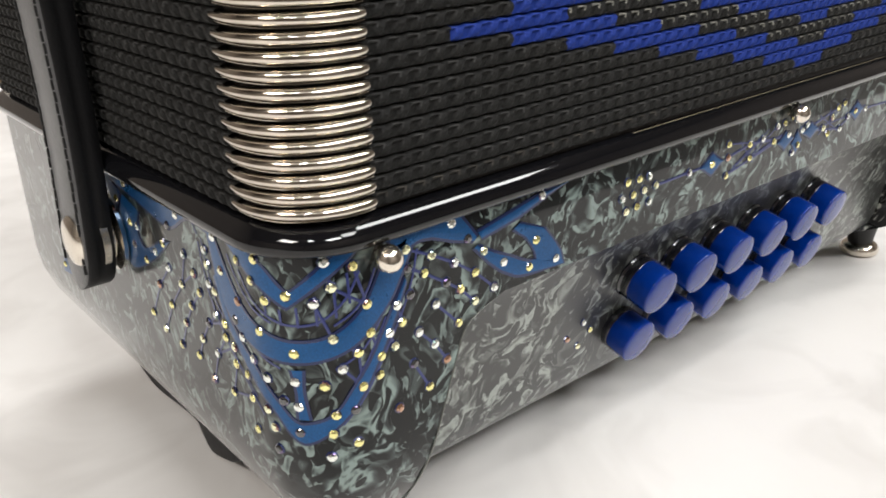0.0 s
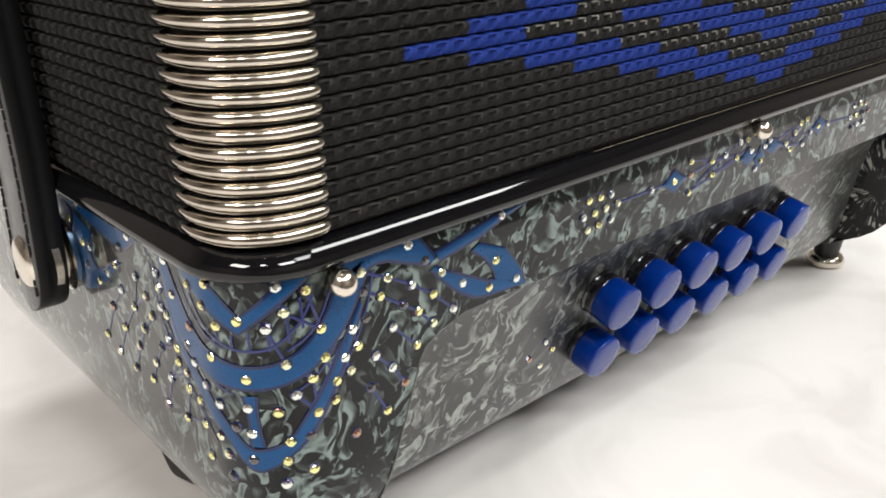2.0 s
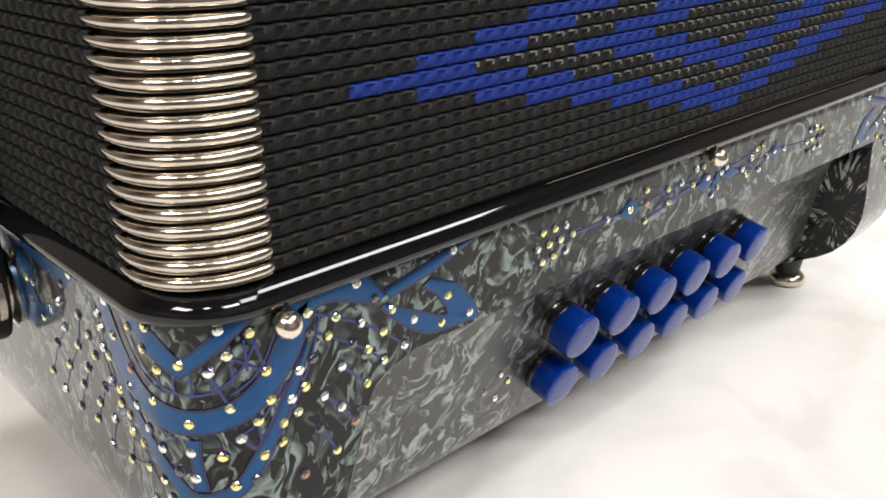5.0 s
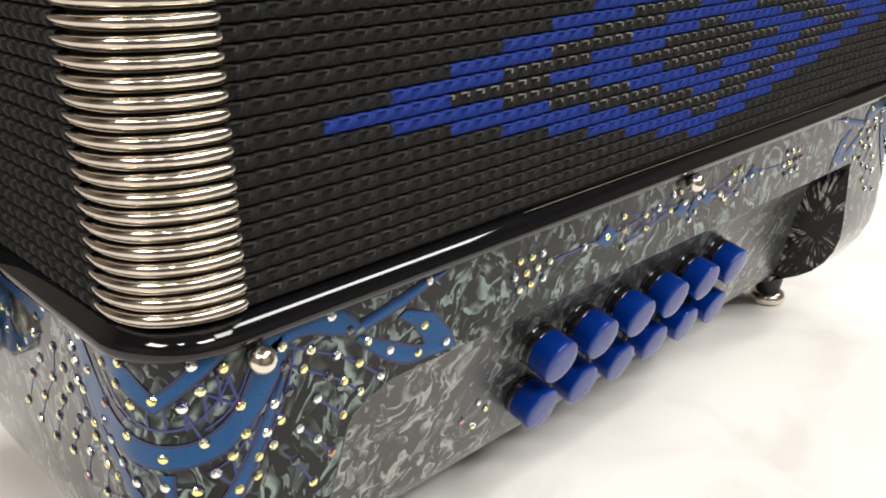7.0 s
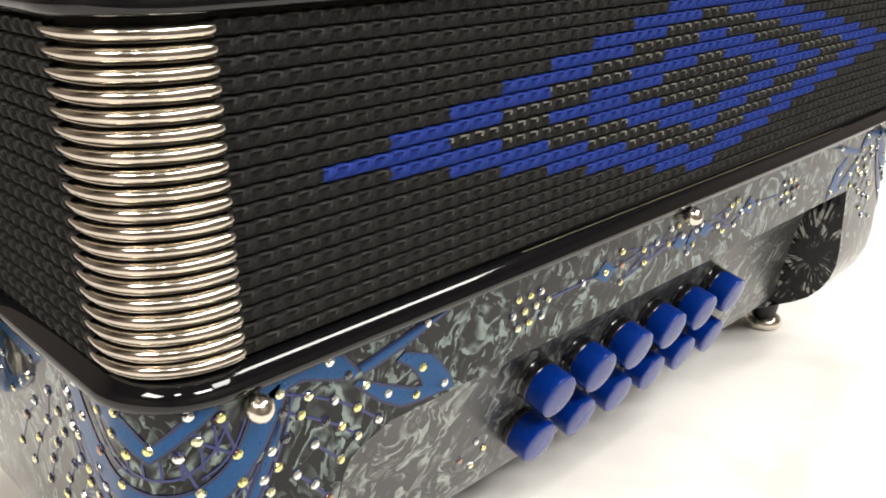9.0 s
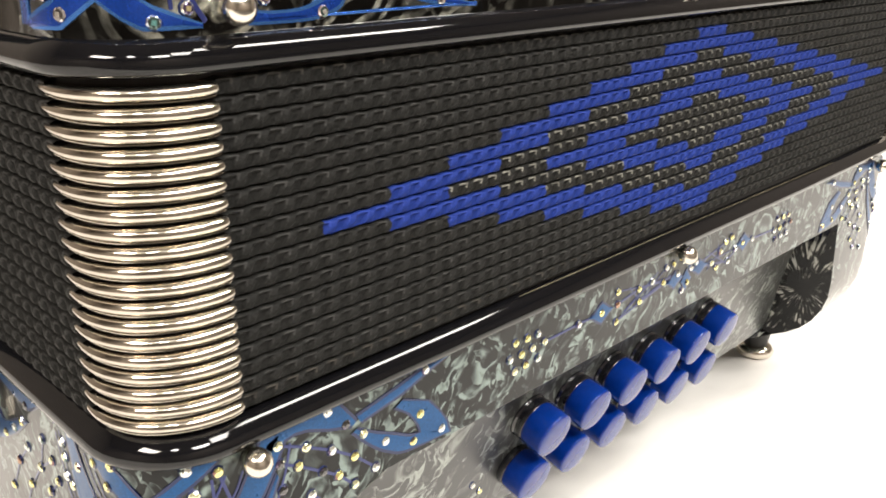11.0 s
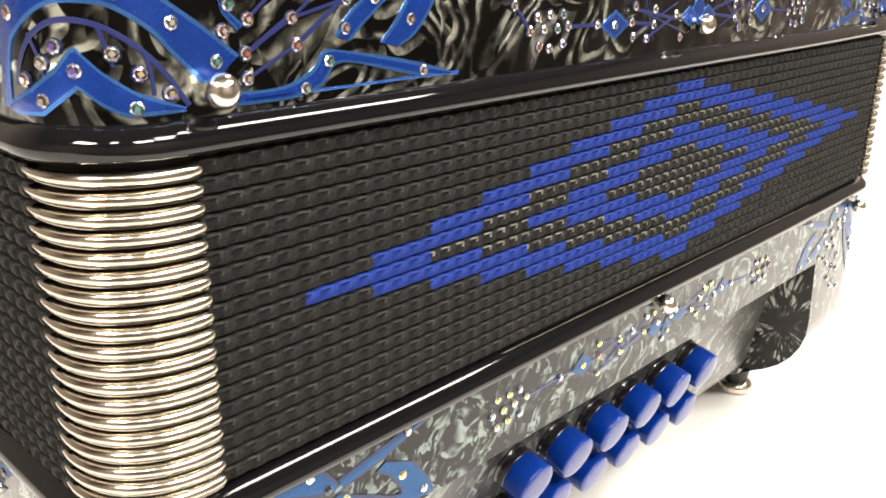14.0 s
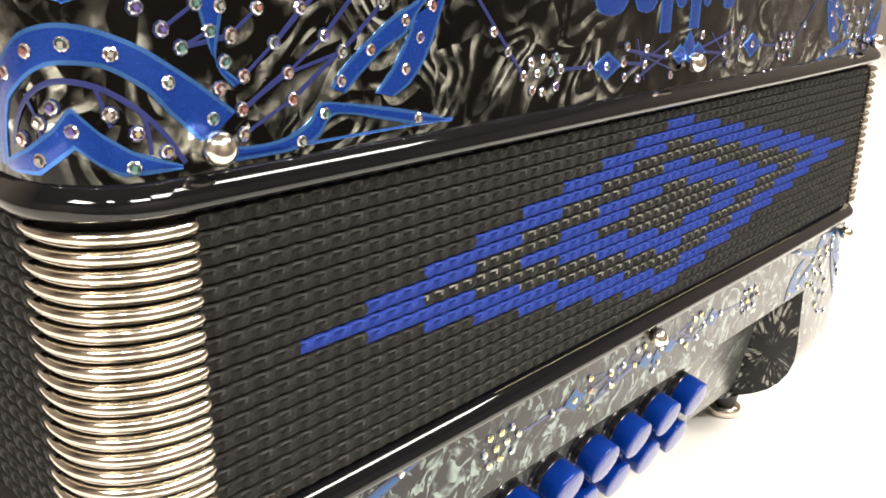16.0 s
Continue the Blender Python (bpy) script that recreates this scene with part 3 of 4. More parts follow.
# ---- feet ----
def foot(x, y):
    bm = bmesh.new()
    lathe(bm, [(0.0, 0.0), (0.0054, 0.0), (0.0068, 0.0010), (0.0071, 0.0026), (0.0062, 0.0042), (0.0048, 0.0050), (0.0, 0.0050)], 28, Matrix.Translation((x, y, 0)))
    f = part("foot", bm, NICKEL, accordion, "polished metal foot")
    bm = bmesh.new()
    lathe(bm, [(0.0, 0.0048), (0.0044, 0.0050), (0.0052, 0.0100), (0.0066, 0.0165), (0.0, 0.0165)], 24, Matrix.Translation((x, y, 0)))
    part("stem", bm, RUBBER, f, "dark rubber stem")


for fx, fy in ((0.272, 0.032), (0.030, 0.040), (0.270, 0.124), (0.040, 0.124)):
    foot(fx, fy)


# ---- inlays ----
def spline(pts, n):
    """n points on a smooth curve through pts."""
    p = [Vector(q) for q in pts]
    p = [2 * p[0] - p[1]] + p + [2 * p[-1] - p[-2]]
    out = []
    for k in range(n):
        s = (len(pts) - 1) * k / (n - 1)
        i = min(int(s), len(pts) - 2)
        t = s - i
        a, b, c, d = p[i:i + 4]
        out.append(0.5 * (2 * b + (c - a) * t + (2 * a - 5 * b + 4 * c - d) * t * t + (3 * b - a - 3 * c + d) * t ** 3))
    return out


def inlay(name, one, two, box_part, mats, flip=False, n=40, lift=0.00017, smooth=True, edge=0.09):
    """A blue metal inlay between two edges drawn in millimetres (along the shell, height)."""
    bm = bmesh.new()
    a = spline(one, n) if smooth else along(one, n)
    b = spline(two, n) if smooth else along(two, n)
    rows = []
    for p, q in zip(a, b):
        w = max((q - p).length, 0.01)
        e = min(0.55 / w, 0.3) if w > 1 else 0.3
        r = []
        for f, h in ((0, -0.0003), (0, lift), (e, lift * 1.15), (0.35, lift * 1.3), (0.65, lift * 1.3), (1 - e, lift * 1.15), (1, lift), (1, -0.0003)):
            c = p.lerp(q, f)
            pt, nn = surf(c.x / 1000, c.y / 1000, h)
            r.append(mirror(pt, nn)[0] if flip else pt)
        rows.append(r)
    grid(bm, rows, mats=[1, 1, 0, 0, 0, 1, 1])
    return part(name, bm, mats, box_part, angle=55)


BASS_FOIL, TREBLE_FOIL = (FOIL, FOIL_EDGE), (FOIL_TREBLE, FOIL_HIGHLIGHT)
BASS_INLAYS = [
    # the wide ribbon from the strap, down round the corner and up to the rim
    ("ribbon", [(-71, 83.6), (-56, 83.3), (-42, 83.2), (-30, 83.9), (-19.5, 84.2)], [(-68, 81.9), (-54, 80.2), (-39, 78.6), (-30.5, 82.4), (-23, 82.2)], True),
    ("ribbon", [(-20.5, 84.1), (-17.3, 78.3), (-12.7, 72.7), (-6, 70.1), (-0.7, 69.5), (4.6, 70.6), (9.6, 74.1), (12.8, 79), (15.5, 83.8)], [(-23, 82.3), (-22, 76.7), (-20.8, 71.5), (-15.5, 67.2), (-8, 65.4), (-2.1, 65.0), (4, 65.8), (9.5, 68.0), (14.9, 72.5), (18.1, 77.3), (20.6, 82)], True),
    ("ribbon", [(15.2, 83.8), (19, 84.2), (23.6, 84.4), (27, 84.6), (29.8, 84.6), (34.1, 79.2)], [(17.6, 78), (19.4, 80.8), (21.5, 81.3), (23.8, 81), (28.3, 79.2), (32.7, 77.9)], False),
    ("spike", [(33.7, 80.0), (41.4, 81.6), (49.8, 83.4), (56.3, 83.5)], [(35.0, 77.8), (44.2, 79.5), (53.6, 82.6), (56.3, 83.3)], False),
    ("leaf", [(34.2, 77.5), (37.8, 75.3), (42.4, 73.0), (45.8, 71.2), (48.2, 70.6)], [(32.6, 76.8), (36.5, 72.7), (40.4, 69.7), (45.1, 67.8), (56.2, 67.2)], True),
    ("leaf", [(56.2, 67.2), (55.3, 70.2), (53.4, 72.9), (50.8, 76.0), (44.3, 78.8)], [(48.0, 70.4), (47.5, 72.0), (46.4, 73.8), (45.0, 75.5), (42.0, 77.6)], False),
    # the chevron under the rim
    ("chevron", [(-17.5, 83.4), (-11, 79.7), (-2.4, 74.5), (2.7, 78.2), (9.8, 83.6)], [(-10, 84), (-5.4, 81.5), (-1.9, 77.8), (2.4, 81.4), (5.6, 83.9)], False),
    # the lower shield with its stem
    ("shield", [(-22.5, 74.5), (-19.8, 66.9), (-12.1, 59.2), (-6.6, 55), (-4, 51.6), (-1, 50.0), (4.2, 53), (8.6, 57.5), (12.9, 63.8), (16.5, 70.2), (18.5, 75.1)], [(-20.6, 76), (-17.6, 68.4), (-10.4, 62.6), (-5.6, 58), (-2.8, 55), (-0.6, 54.6), (3.6, 56.1), (7.0, 60.4), (10.8, 65), (14.8, 71.6), (17.9, 76.6)], True),
    ("stem", [(-3.1, 64.1), (-2.4, 60), (-2.6, 55)], [(-0.2, 64.3), (-0.4, 60), (0.2, 55)], True),
    # scrolls under the strap
    ("scroll", [(-74.3, 80.0), (-68.6, 78.3), (-67.2, 74.7), (-68.8, 68.6), (-67.6, 64.6)], [(-67, 82.4), (-62.0, 79.6), (-64.8, 74.7), (-65.7, 69.7), (-65.4, 65.0)], True),
    ("scroll", [(-60.9, 80.1), (-64.0, 74.7), (-64.9, 69.7), (-64.1, 65.6), (-60.3, 64.1), (-51.5, 67.7), (-44.1, 72.2), (-39.4, 75.9)], [(-52.5, 78.2), (-54.1, 75.8), (-54.7, 73.1), (-53.6, 71.4), (-51.9, 71.1), (-48.4, 72.7), (-43.6, 75.0), (-39.0, 76.0)], True),
    ("scroll", [(-110.3, 54), (-113, 49.6), (-115, 46)], [(-96, 54), (-96.4, 51), (-97, 48.4)], True),
]
for name, one, two, smooth in BASS_INLAYS:
    inlay(name, one, two, BASS, BASS_FOIL, False, smooth=smooth)
    if max(p[0] for p in one) > 0:
        inlay(name, one, two, BASS, BASS_FOIL, True, smooth=smooth)

TREBLE_INLAYS = [
    ("arch", [(-10.3, 155.5), (-6.5, 158.6), (-3.2, 159.9), (-0.1, 160.2), (3.3, 159.6), (7.2, 158), (10.9, 155.7), (15.4, 152.6), (20, 149)], [(-9.1, 151.2), (-6.3, 153.4), (-3.6, 155), (-1, 155.6), (2.9, 155.4), (5.3, 154.4), (8.3, 152.3), (11, 149.3), (15.2, 145.3)], True),
    ("arch", [(-10.3, 155.5), (-12.4, 151), (-13.4, 146), (-13.8, 143)], [(-9.1, 151.2), (-10.2, 149), (-11, 146), (-11.4, 143)], True),
    ("chevron", [(-13, 143.3), (-6.6, 145.9), (-2.7, 148.4), (-0.4, 151), (2.6, 148), (6, 145.6), (12, 143.3)], [(-10.5, 142.6), (-4.9, 142.7), (-2.4, 144.4), (-0.2, 146), (2.4, 143.9), (4.7, 142.6), (12, 142.7)], False),
    ("swoosh", [(17.1, 144.9), (21.7, 144.3), (27.2, 144.6), (31.6, 146.4), (33.6, 148.7), (37.2, 148.5), (45.9, 147.1), (53.2, 145.6), (61, 143.5)], [(18.6, 142.6), (23.4, 142.6), (29, 142.8), (33.2, 144.0), (35.6, 146.6), (39.3, 146.6), (45.9, 145.1), (53.2, 143.6), (61, 143.3)], True),
    ("edge", [(19, 143.5), (33, 143.6), (47, 143.8), (61, 144.0)], [(19, 143.1), (33, 143.2), (47, 143.4), (61, 143.6)], False),
    ("leaf", [(35.6, 150.6), (38, 153.4), (42.2, 156.5), (47.5, 160), (53.1, 162.6), (56, 166)], [(38.3, 149.7), (41.3, 152.2), (45.7, 155.4), (50.3, 157.5), (53.3, 161), (59.5, 166)], True),
    ("lobe", [(44.1, 149.2), (47.5, 152.7), (50.5, 156.9), (52, 160)], [(47.8, 148.4), (51.6, 150.4), (55.4, 155), (59, 163)], True),
    ("blade", [(20, 166), (18.5, 160), (17.6, 155), (19.8, 152)], [(14, 166), (15.6, 161), (17.2, 156), (21, 152.6)], True),
    ("blade", [(-6, 166), (-4.5, 163.6), (0, 162.4)], [(6, 166), (4, 163.6), (0, 162.2)], True),
]
for name, one, two, smooth in TREBLE_INLAYS:
    inlay(name, one, two, TREBLE, TREBLE_FOIL, False, smooth=smooth)
    if max(p[0] for p in one) > 12:
        inlay(name, one, two, TREBLE, TREBLE_FOIL, True, smooth=smooth)


def diamond(u, z, w, h, box_part, mats):
    inlay("diamond", [(u - w, z), (u, z + h), (u + w, z)], [(u - w, z - 0.05), (u, z - h), (u + w, z - 0.05)], box_part, mats, smooth=False, n=21)


# ---- lettering on the treble casing: plain shapes, as only their feet show ----
for u0, u1, z0, round_foot in ((99.5, 113.0, 158.8, True), (114.0, 124.5, 159.1, True), (125.4, 130.2, 154.8, False), (131.0, 137.0, 159.8, True), (138.3, 143.0, 155.3, False), (143.6, 148.4, 159.9, True), (153.0, 160.8, 159.3, True)):
    m = (u0 + u1) / 2
    if round_foot:
        one = [(u0, 168), (u0 + 0.2, 163), (m - (u1 - u0) * 0.3, z0 + 0.7), (m, z0)]
        two = [(u1, 168), (u1 - 0.2, 163), (m + (u1 - u0) * 0.3, z0 + 0.7), (m, z0)]
    else:
        one, two = [(u0, 168), (u0, z0)], [(u1, 168), (u1, z0)]
    inlay("lettering", one, two, TREBLE, TREBLE_FOIL, smooth=round_foot, n=18)


# ---- crystals ----
def stone_mesh(r, mat):
    bm = bmesh.new()
    ring_a = [bm.verts.new((r * math.cos(a), r * math.sin(a), 0.0001)) for a in (k * math.pi / 4 for k in range(8))]
    ring_b = [bm.verts.new((0.78 * r * math.cos(a), 0.78 * r * math.sin(a), 0.36 * r)) for a in ((k + 0.5) * math.pi / 4 for k in range(8))]
    ring_c = [bm.verts.new((0.48 * r * math.cos(a), 0.48 * r * math.sin(a), 0.50 * r)) for a in (k * math.pi / 2 + 0.3 for k in range(4))]
    for k in range(8):
        bm.faces.new((ring_a[k], ring_a[(k + 1) % 8], ring_b[k]))
        bm.faces.new((ring_b[k], ring_a[(k + 1) % 8], ring_b[(k + 1) % 8]))
    for k in range(4):
        bm.faces.new((ring_b[2 * k], ring_b[(2 * k + 1) % 8], ring_c[k]))
        bm.faces.new((ring_b[(2 * k + 1) % 8], ring_b[(2 * k + 2) % 8], ring_c[(k + 1) % 4], ring_c[k]))
    bm.faces.new(ring_c)
    # Facets painted as lit or shaded by their place on the stone.
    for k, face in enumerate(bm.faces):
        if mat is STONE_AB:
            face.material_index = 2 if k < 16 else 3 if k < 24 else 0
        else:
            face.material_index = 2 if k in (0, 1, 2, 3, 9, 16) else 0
    low = [bm.verts.new((1.22 * r * math.cos(k * math.pi / 4), 1.22 * r * math.sin(k * math.pi / 4), -0.0002)) for k in range(8)]
    for k in range(8):
        f = bm.faces.new((low[k], low[(k + 1) % 8], ring_a[(k + 1) % 8], ring_a[k]))
        f.material_index = 1
    bm.normal_update()
    me = bpy.data.meshes.new("crystal")
    bm.to_mesh(me)
    bm.free()
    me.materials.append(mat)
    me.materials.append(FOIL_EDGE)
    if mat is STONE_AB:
        me.materials.append(STONE_LIT)
    me.materials.append(STONE_SHADED)
    return me


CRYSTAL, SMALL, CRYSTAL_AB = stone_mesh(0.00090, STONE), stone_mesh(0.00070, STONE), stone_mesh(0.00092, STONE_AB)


def stones(spots, box_part, mesh=None, flip=False):
    for k, (u, z) in enumerate(spots):
        p, n = surf(u / 1000, z / 1000, 0.00016)
        if flip:
            p, n = mirror(p, n)
        spin = Matrix.Rotation(random.random() * 6.28, 4, "Z") @ Matrix.Rotation(random.uniform(-0.07, 0.07), 4, "X")
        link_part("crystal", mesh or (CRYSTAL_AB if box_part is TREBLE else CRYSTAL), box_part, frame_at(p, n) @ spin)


def thread_line(a, b, box_part, width=0.5, mat=None, flip=False):
    """A thin engraved line between two spots on the shell."""
    bm = bmesh.new()
    p, q = Vector(a), Vector(b)
    w = Vector((-(q - p).y, (q - p).x)).normalized() * width / 2
    n = 8
    rows = []
    for k in range(n + 1):
        c = p.lerp(q, k / n)
        r = []
        for s in (-1, 0, 1):
            pt, nn = surf((c.x + s * w.x) / 1000, (c.y + s * w.y) / 1000, 0.00009 + (0.00005 if s == 0 else 0))
            r.append(mirror(pt, nn)[0] if flip else pt)
        rows.append(r)
    grid(bm, rows)
    return part("inlay_line", bm, mat or LINE, box_part, angle=80)


def curve_line(pts, box_part, width=0.7, n=24):
    """A thin engraved line along a curve."""
    p = spline(pts, n)
    bm = bmesh.new()
    rows = []
    for k, c in enumerate(p):
        d = p[min(k + 1, n - 1)] - p[max(k - 1, 0)]
        w = Vector((-d.y, d.x)).normalized() * width / 2
        rows.append([surf((c.x + q * w.x) / 1000, (c.y + q * w.y) / 1000, 0.00009 + (0.00005 if q == 0 else 0))[0] for q in (-1, 0, 1)])
    grid(bm, rows)
    return part("inlay_line", bm, LINE, box_part, angle=80)


SIDE_STONES = [(-33.8, 75.2), (-41.9, 70), (-47.8, 64.6), (-30.6, 72.5), (-36.7, 68.4), (-29, 69.3), (-43.1, 61.9), (-53.7, 56.5), (-33.6, 65.1), (-23.3, 67), (-48.2, 54.8), (-37.3, 60.3), (-27, 64.1), (-20.2, 66.6), (-41, 54.2), (-30.6, 59.6), (-20.6, 63.8), (-33.3, 55), (-24.8, 58.9), (-28, 52.3), (-20.2, 53.2), (-17.6, 63.1), (-17.7, 59.9), (-13.1, 55.3), (-12.5, 49.4), (-6.6, 48.1)]
BAND_STONES = [(-34.7, 82.4), (-39.2, 79.2), (-20.6, 82.3), (-24.5, 78.8), (-24.2, 76.2), (-19.1, 76.8), (-24.5, 72.6), (-22.5, 71.8), (-15.8, 69), (-8.1, 69.8), (-1.8, 67.1), (-14.2, 72.9), (-12.7, 80.6), (-7.5, 82.3), (-8.8, 78.4), (-6.1, 75.7), (-2.2, 77), (-58.3, 82.6), (-54.8, 74.7), (-42.7, 74.7), (-57.6, 70.2), (-52.4, 68.4), (-46.9, 71.7), (-58.3, 74.6), (-64.0, 78.2), (-112, 48.6)]
SHIELD_STONES = [(-14, 66.5), (-10.9, 63.6), (-13.8, 59.4), (-7.5, 61.5), (-8.3, 55.3), (-7, 52.3), (-4.5, 58.1), (-2.1, 62), (-1.9, 57.4), (-2.1, 52.5), (2.6, 61.3), (4, 55.7), (7.2, 56), (3.3, 52.2), (7.3, 49.6), (2.7, 47.8)]
FRONT_STONES = [(4, 82.5), (8.4, 81.1), (4.8, 78.2), (2, 75.8), (10.5, 74), (10.8, 68.9), (4.5, 69.5), (5.6, 63.9), (8.4, 66.1), (8.8, 59.8), (12.1, 60.7), (12.6, 63.9), (15.4, 64.7), (14.5, 67.4), (17.1, 68.5), (16.3, 71.8), (19, 72.8)]
SPRAY_STONES = [(18.5, 80.9), (23.7, 78.4), (18.7, 77.6), (22, 75.7), (28.6, 75.6), (33.2, 72.4), (26.7, 72.5), (29.8, 70.3), (37.7, 68.2), (33, 67), (24.3, 69.3), (20.5, 65.4), (29.2, 64.1), (23.8, 61.9), (26.4, 58), (19.2, 59.9), (22.3, 54.2), (15.7, 52.7)]
LEAF_STONES = [(28.1, 82.8), (31.6, 79.1), (35.2, 75.8), (40, 72.3), (46.5, 69.4), (53.6, 69), (48.2, 74.2), (49.5, 82.4)]
for group in (SIDE_STONES, BAND_STONES, SHIELD_STONES, FRONT_STONES, SPRAY_STONES, LEAF_STONES):
    stones(group, BASS)
for group in (FRONT_STONES[:10], SPRAY_STONES, LEAF_STONES):
    stones(group, BASS, flip=True)


def web(spots, box_part, way, reach=11.0, flip=False):
    """Lines that join each crystal to the next one the given way."""
    for a in spots:
        best = None
        for b in spots:
            d = Vector(b) - Vector(a)
            if 0 < d.length < reach and d.normalized().dot(Vector(way).normalized()) > 0.86 and (best is None or d.length < best[0]):
                best = (d.length, b)
        if best:
            thread_line(a, best[1], box_part, flip=flip)


web(SIDE_STONES, BASS, (-1, -0.9))
web(SPRAY_STONES, BASS, (1, -0.75))
web(FRONT_STONES, BASS, (0.5, -1))
web(SPRAY_STONES, BASS, (1, -0.75), flip=True)

for line in ([(-25.6, 80.6), (-24.6, 75.5), (-23.2, 70.5), (-18.6, 65.6), (-14.2, 62.6)], [(-27, 79.6), (-26, 74), (-24.4, 68.6), (-20.8, 63.6), (-15.6, 58.6), (-9.6, 53.4)], [(-24.6, 70), (-22.4, 65.8), (-17, 60.6), (-11.4, 56.2)], [(-16.2, 80.6), (-13.6, 76.6), (-9.8, 73.6), (-5.4, 71.9)], [(-8.6, 60.4), (-6.6, 57.6), (-4.4, 55.9)], [(12.4, 79.6), (10.8, 76.4), (8.2, 73.6), (4.8, 71.7)], [(20.8, 80.4), (19.6, 75.6), (17.4, 70.6), (13.6, 64.4), (9.4, 58.2), (5.0, 53.6)],
             [(-6.4, 76.4), (-6.2, 73.4)], [(-3.6, 74.6), (-3.5, 71.9)], [(-0.8, 75.2), (-0.7, 71.7)], [(2.2, 77), (2.3, 72)], [(5.2, 78.4), (5.3, 73)], [(7.4, 80.2), (7.6, 75)], [(-13, 79), (-9.5, 75), (-5, 72.6), (-1, 72), (3, 72.8), (7, 76), (9.5, 80)], [(-18, 75), (-15, 69.6), (-9.5, 65.8), (-4.5, 64)], [(4.5, 64), (9, 66.2), (12.5, 70), (15, 74.5)], [(-16.6, 66.5), (-11.5, 60.6), (-7.5, 57.5)], [(7.4, 60.8), (11, 65.6), (14, 70.6)], [(-5, 79), (-2, 75.6), (1, 77.4), (5, 80.5)], [(-27, 81), (-29, 83.2), (-33, 83.6)]):
    curve_line(line, BASS, 0.45)

# centre ornament, with a flower of crystals on either hand
CENTRE = [(94.9, 76.5), (103.3, 76.5), (109.2, 72.6), (109.4, 76.7), (109.3, 79.8), (118, 78), (118.5, 74.8), (123.5, 78.3), (128.6, 76.7), (129.6, 80.1), (132.7, 80.3), (135.2, 77.1), (140, 73.6), (137.8, 72), (143.7, 77.9), (141.6, 77), (159.1, 79.6), (156.4, 77.5), (161.1, 73.7), (154.8, 73.6), (152.2, 75.5), (162.1, 80.3), (164.7, 76.3), (168.8, 77.1), (174.4, 76.8)]
stones(CENTRE, BASS)
for u0 in (77.9, 193.6):
    stones([(u0 + du, 76.3 + dz) for du, dz in ((-5.4, -0.3), (-1.9, -0.2), (1.6, 0), (5.4, 0.1), (-3.8, 2.8), (-0.2, 2.7), (3.1, 2.6), (-3.9, -3.3), (-0.5, -3), (3.4, -2.9))], BASS)
for a, b in (((83.5, 76.3), (95, 76.5)), ((95, 76.5), (103, 76.5)), ((109.4, 76.7), (118, 78)), ((109.2, 72.6), (128, 76)), ((118, 78), (132, 77)), ((118, 74.5), (132, 77.5)), ((146, 76), (161, 73.7)), ((146, 77), (160, 79.6)), ((161, 74), (169, 77)), ((169, 77), (188, 76.3))):
    thread_line(a, b, BASS, 0.6)
for a, b in (((109.4, 79.8), (128.6, 76.7)), ((109.4, 72.6), (123.5, 78.3)), ((112, 74), (126, 80)), ((114, 79.5), (120, 73.5)), ((118.5, 74.8), (129.6, 80.1)), ((150, 79), (160, 73.5)), ((150, 74), (162, 80.3)), ((155, 80), (156, 73.6)), ((146, 76), (164.7, 76.3))):
    thread_line(a, b, BASS, 0.35)
diamond(103.3, 76.5, 4.6, 2.9, BASS, BASS_FOIL)
diamond(169.5, 77, 4.2, 2.8, BASS, BASS_FOIL)
diamond(134, 75.8, 4.0, 2.6, BASS, BASS_FOIL)
diamond(139.5, 74.4, 2.6, 3.2, BASS, BASS_FOIL)
diamond(146, 76, 4.2, 2.4, BASS, BASS_FOIL)
stones([(57.6, 50.1), (60.8, 47.5), (64.5, 49.9), (62.4, 52.2)], BASS, SMALL)

ARCH_STONES = [(-5, 157), (-0.4, 157.9), (4.6, 156.8), (10.9, 153.3), (16.6, 148.4), (-2.5, 150.8), (-4.4, 148.9), (-7.3, 146.8), (3.9, 150), (6.7, 147.6), (10.1, 145.1), (-0.4, 148.1), (-4.8, 144.5), (6, 143.6), (-9, 154.3), (17.9, 152)]
NET_STONES = [(7.7, 161.9), (10.6, 159.4), (12.9, 157.2), (16.9, 159), (19.8, 158.2), (18.8, 155.2), (15.2, 162.3), (18.5, 161.9), (24, 161.6), (30.8, 161.5), (19.9, 158.5), (26.4, 157.2), (21.5, 153.3), (34.7, 157.8), (37.8, 155.5), (28.4, 153.2), (29, 149.7), (21, 149.1), (21.1, 145.9)]
SWOOSH_STONES = [(43.1, 155.5), (37.5, 151.5), (50.1, 159.4), (55.9, 161.4), (53.2, 156.8), (50.2, 152.3), (34.5, 147.2), (53, 144.6), (30.3, 143.8), (45.3, 162.1)]
for group in (ARCH_STONES, NET_STONES, SWOOSH_STONES):
    stones(group, TREBLE)
stones(SWOOSH_STONES, TREBLE, flip=True)
stones(NET_STONES[8:], TREBLE, flip=True)
web(NET_STONES, TREBLE, (-1, -0.8), 14)
for a, b in (((37.8, 155.5), (48, 164)), ((34.7, 157.8), (42, 165)), ((29, 149.7), (38, 156)), ((21, 149), (29, 154)), ((26.4, 157.2), (33, 163)), ):
    thread_line(a, b, TREBLE, 0.7)
curve_line([(-9.5, 146), (-6.5, 151), (-2.5, 153.6), (2, 153.4), (6, 151.2), (9.5, 147.8), (12.5, 143.4)], TREBLE)
curve_line([(-6, 152.2), (-4.6, 149), (-4.4, 146.5)], TREBLE, 0.5)
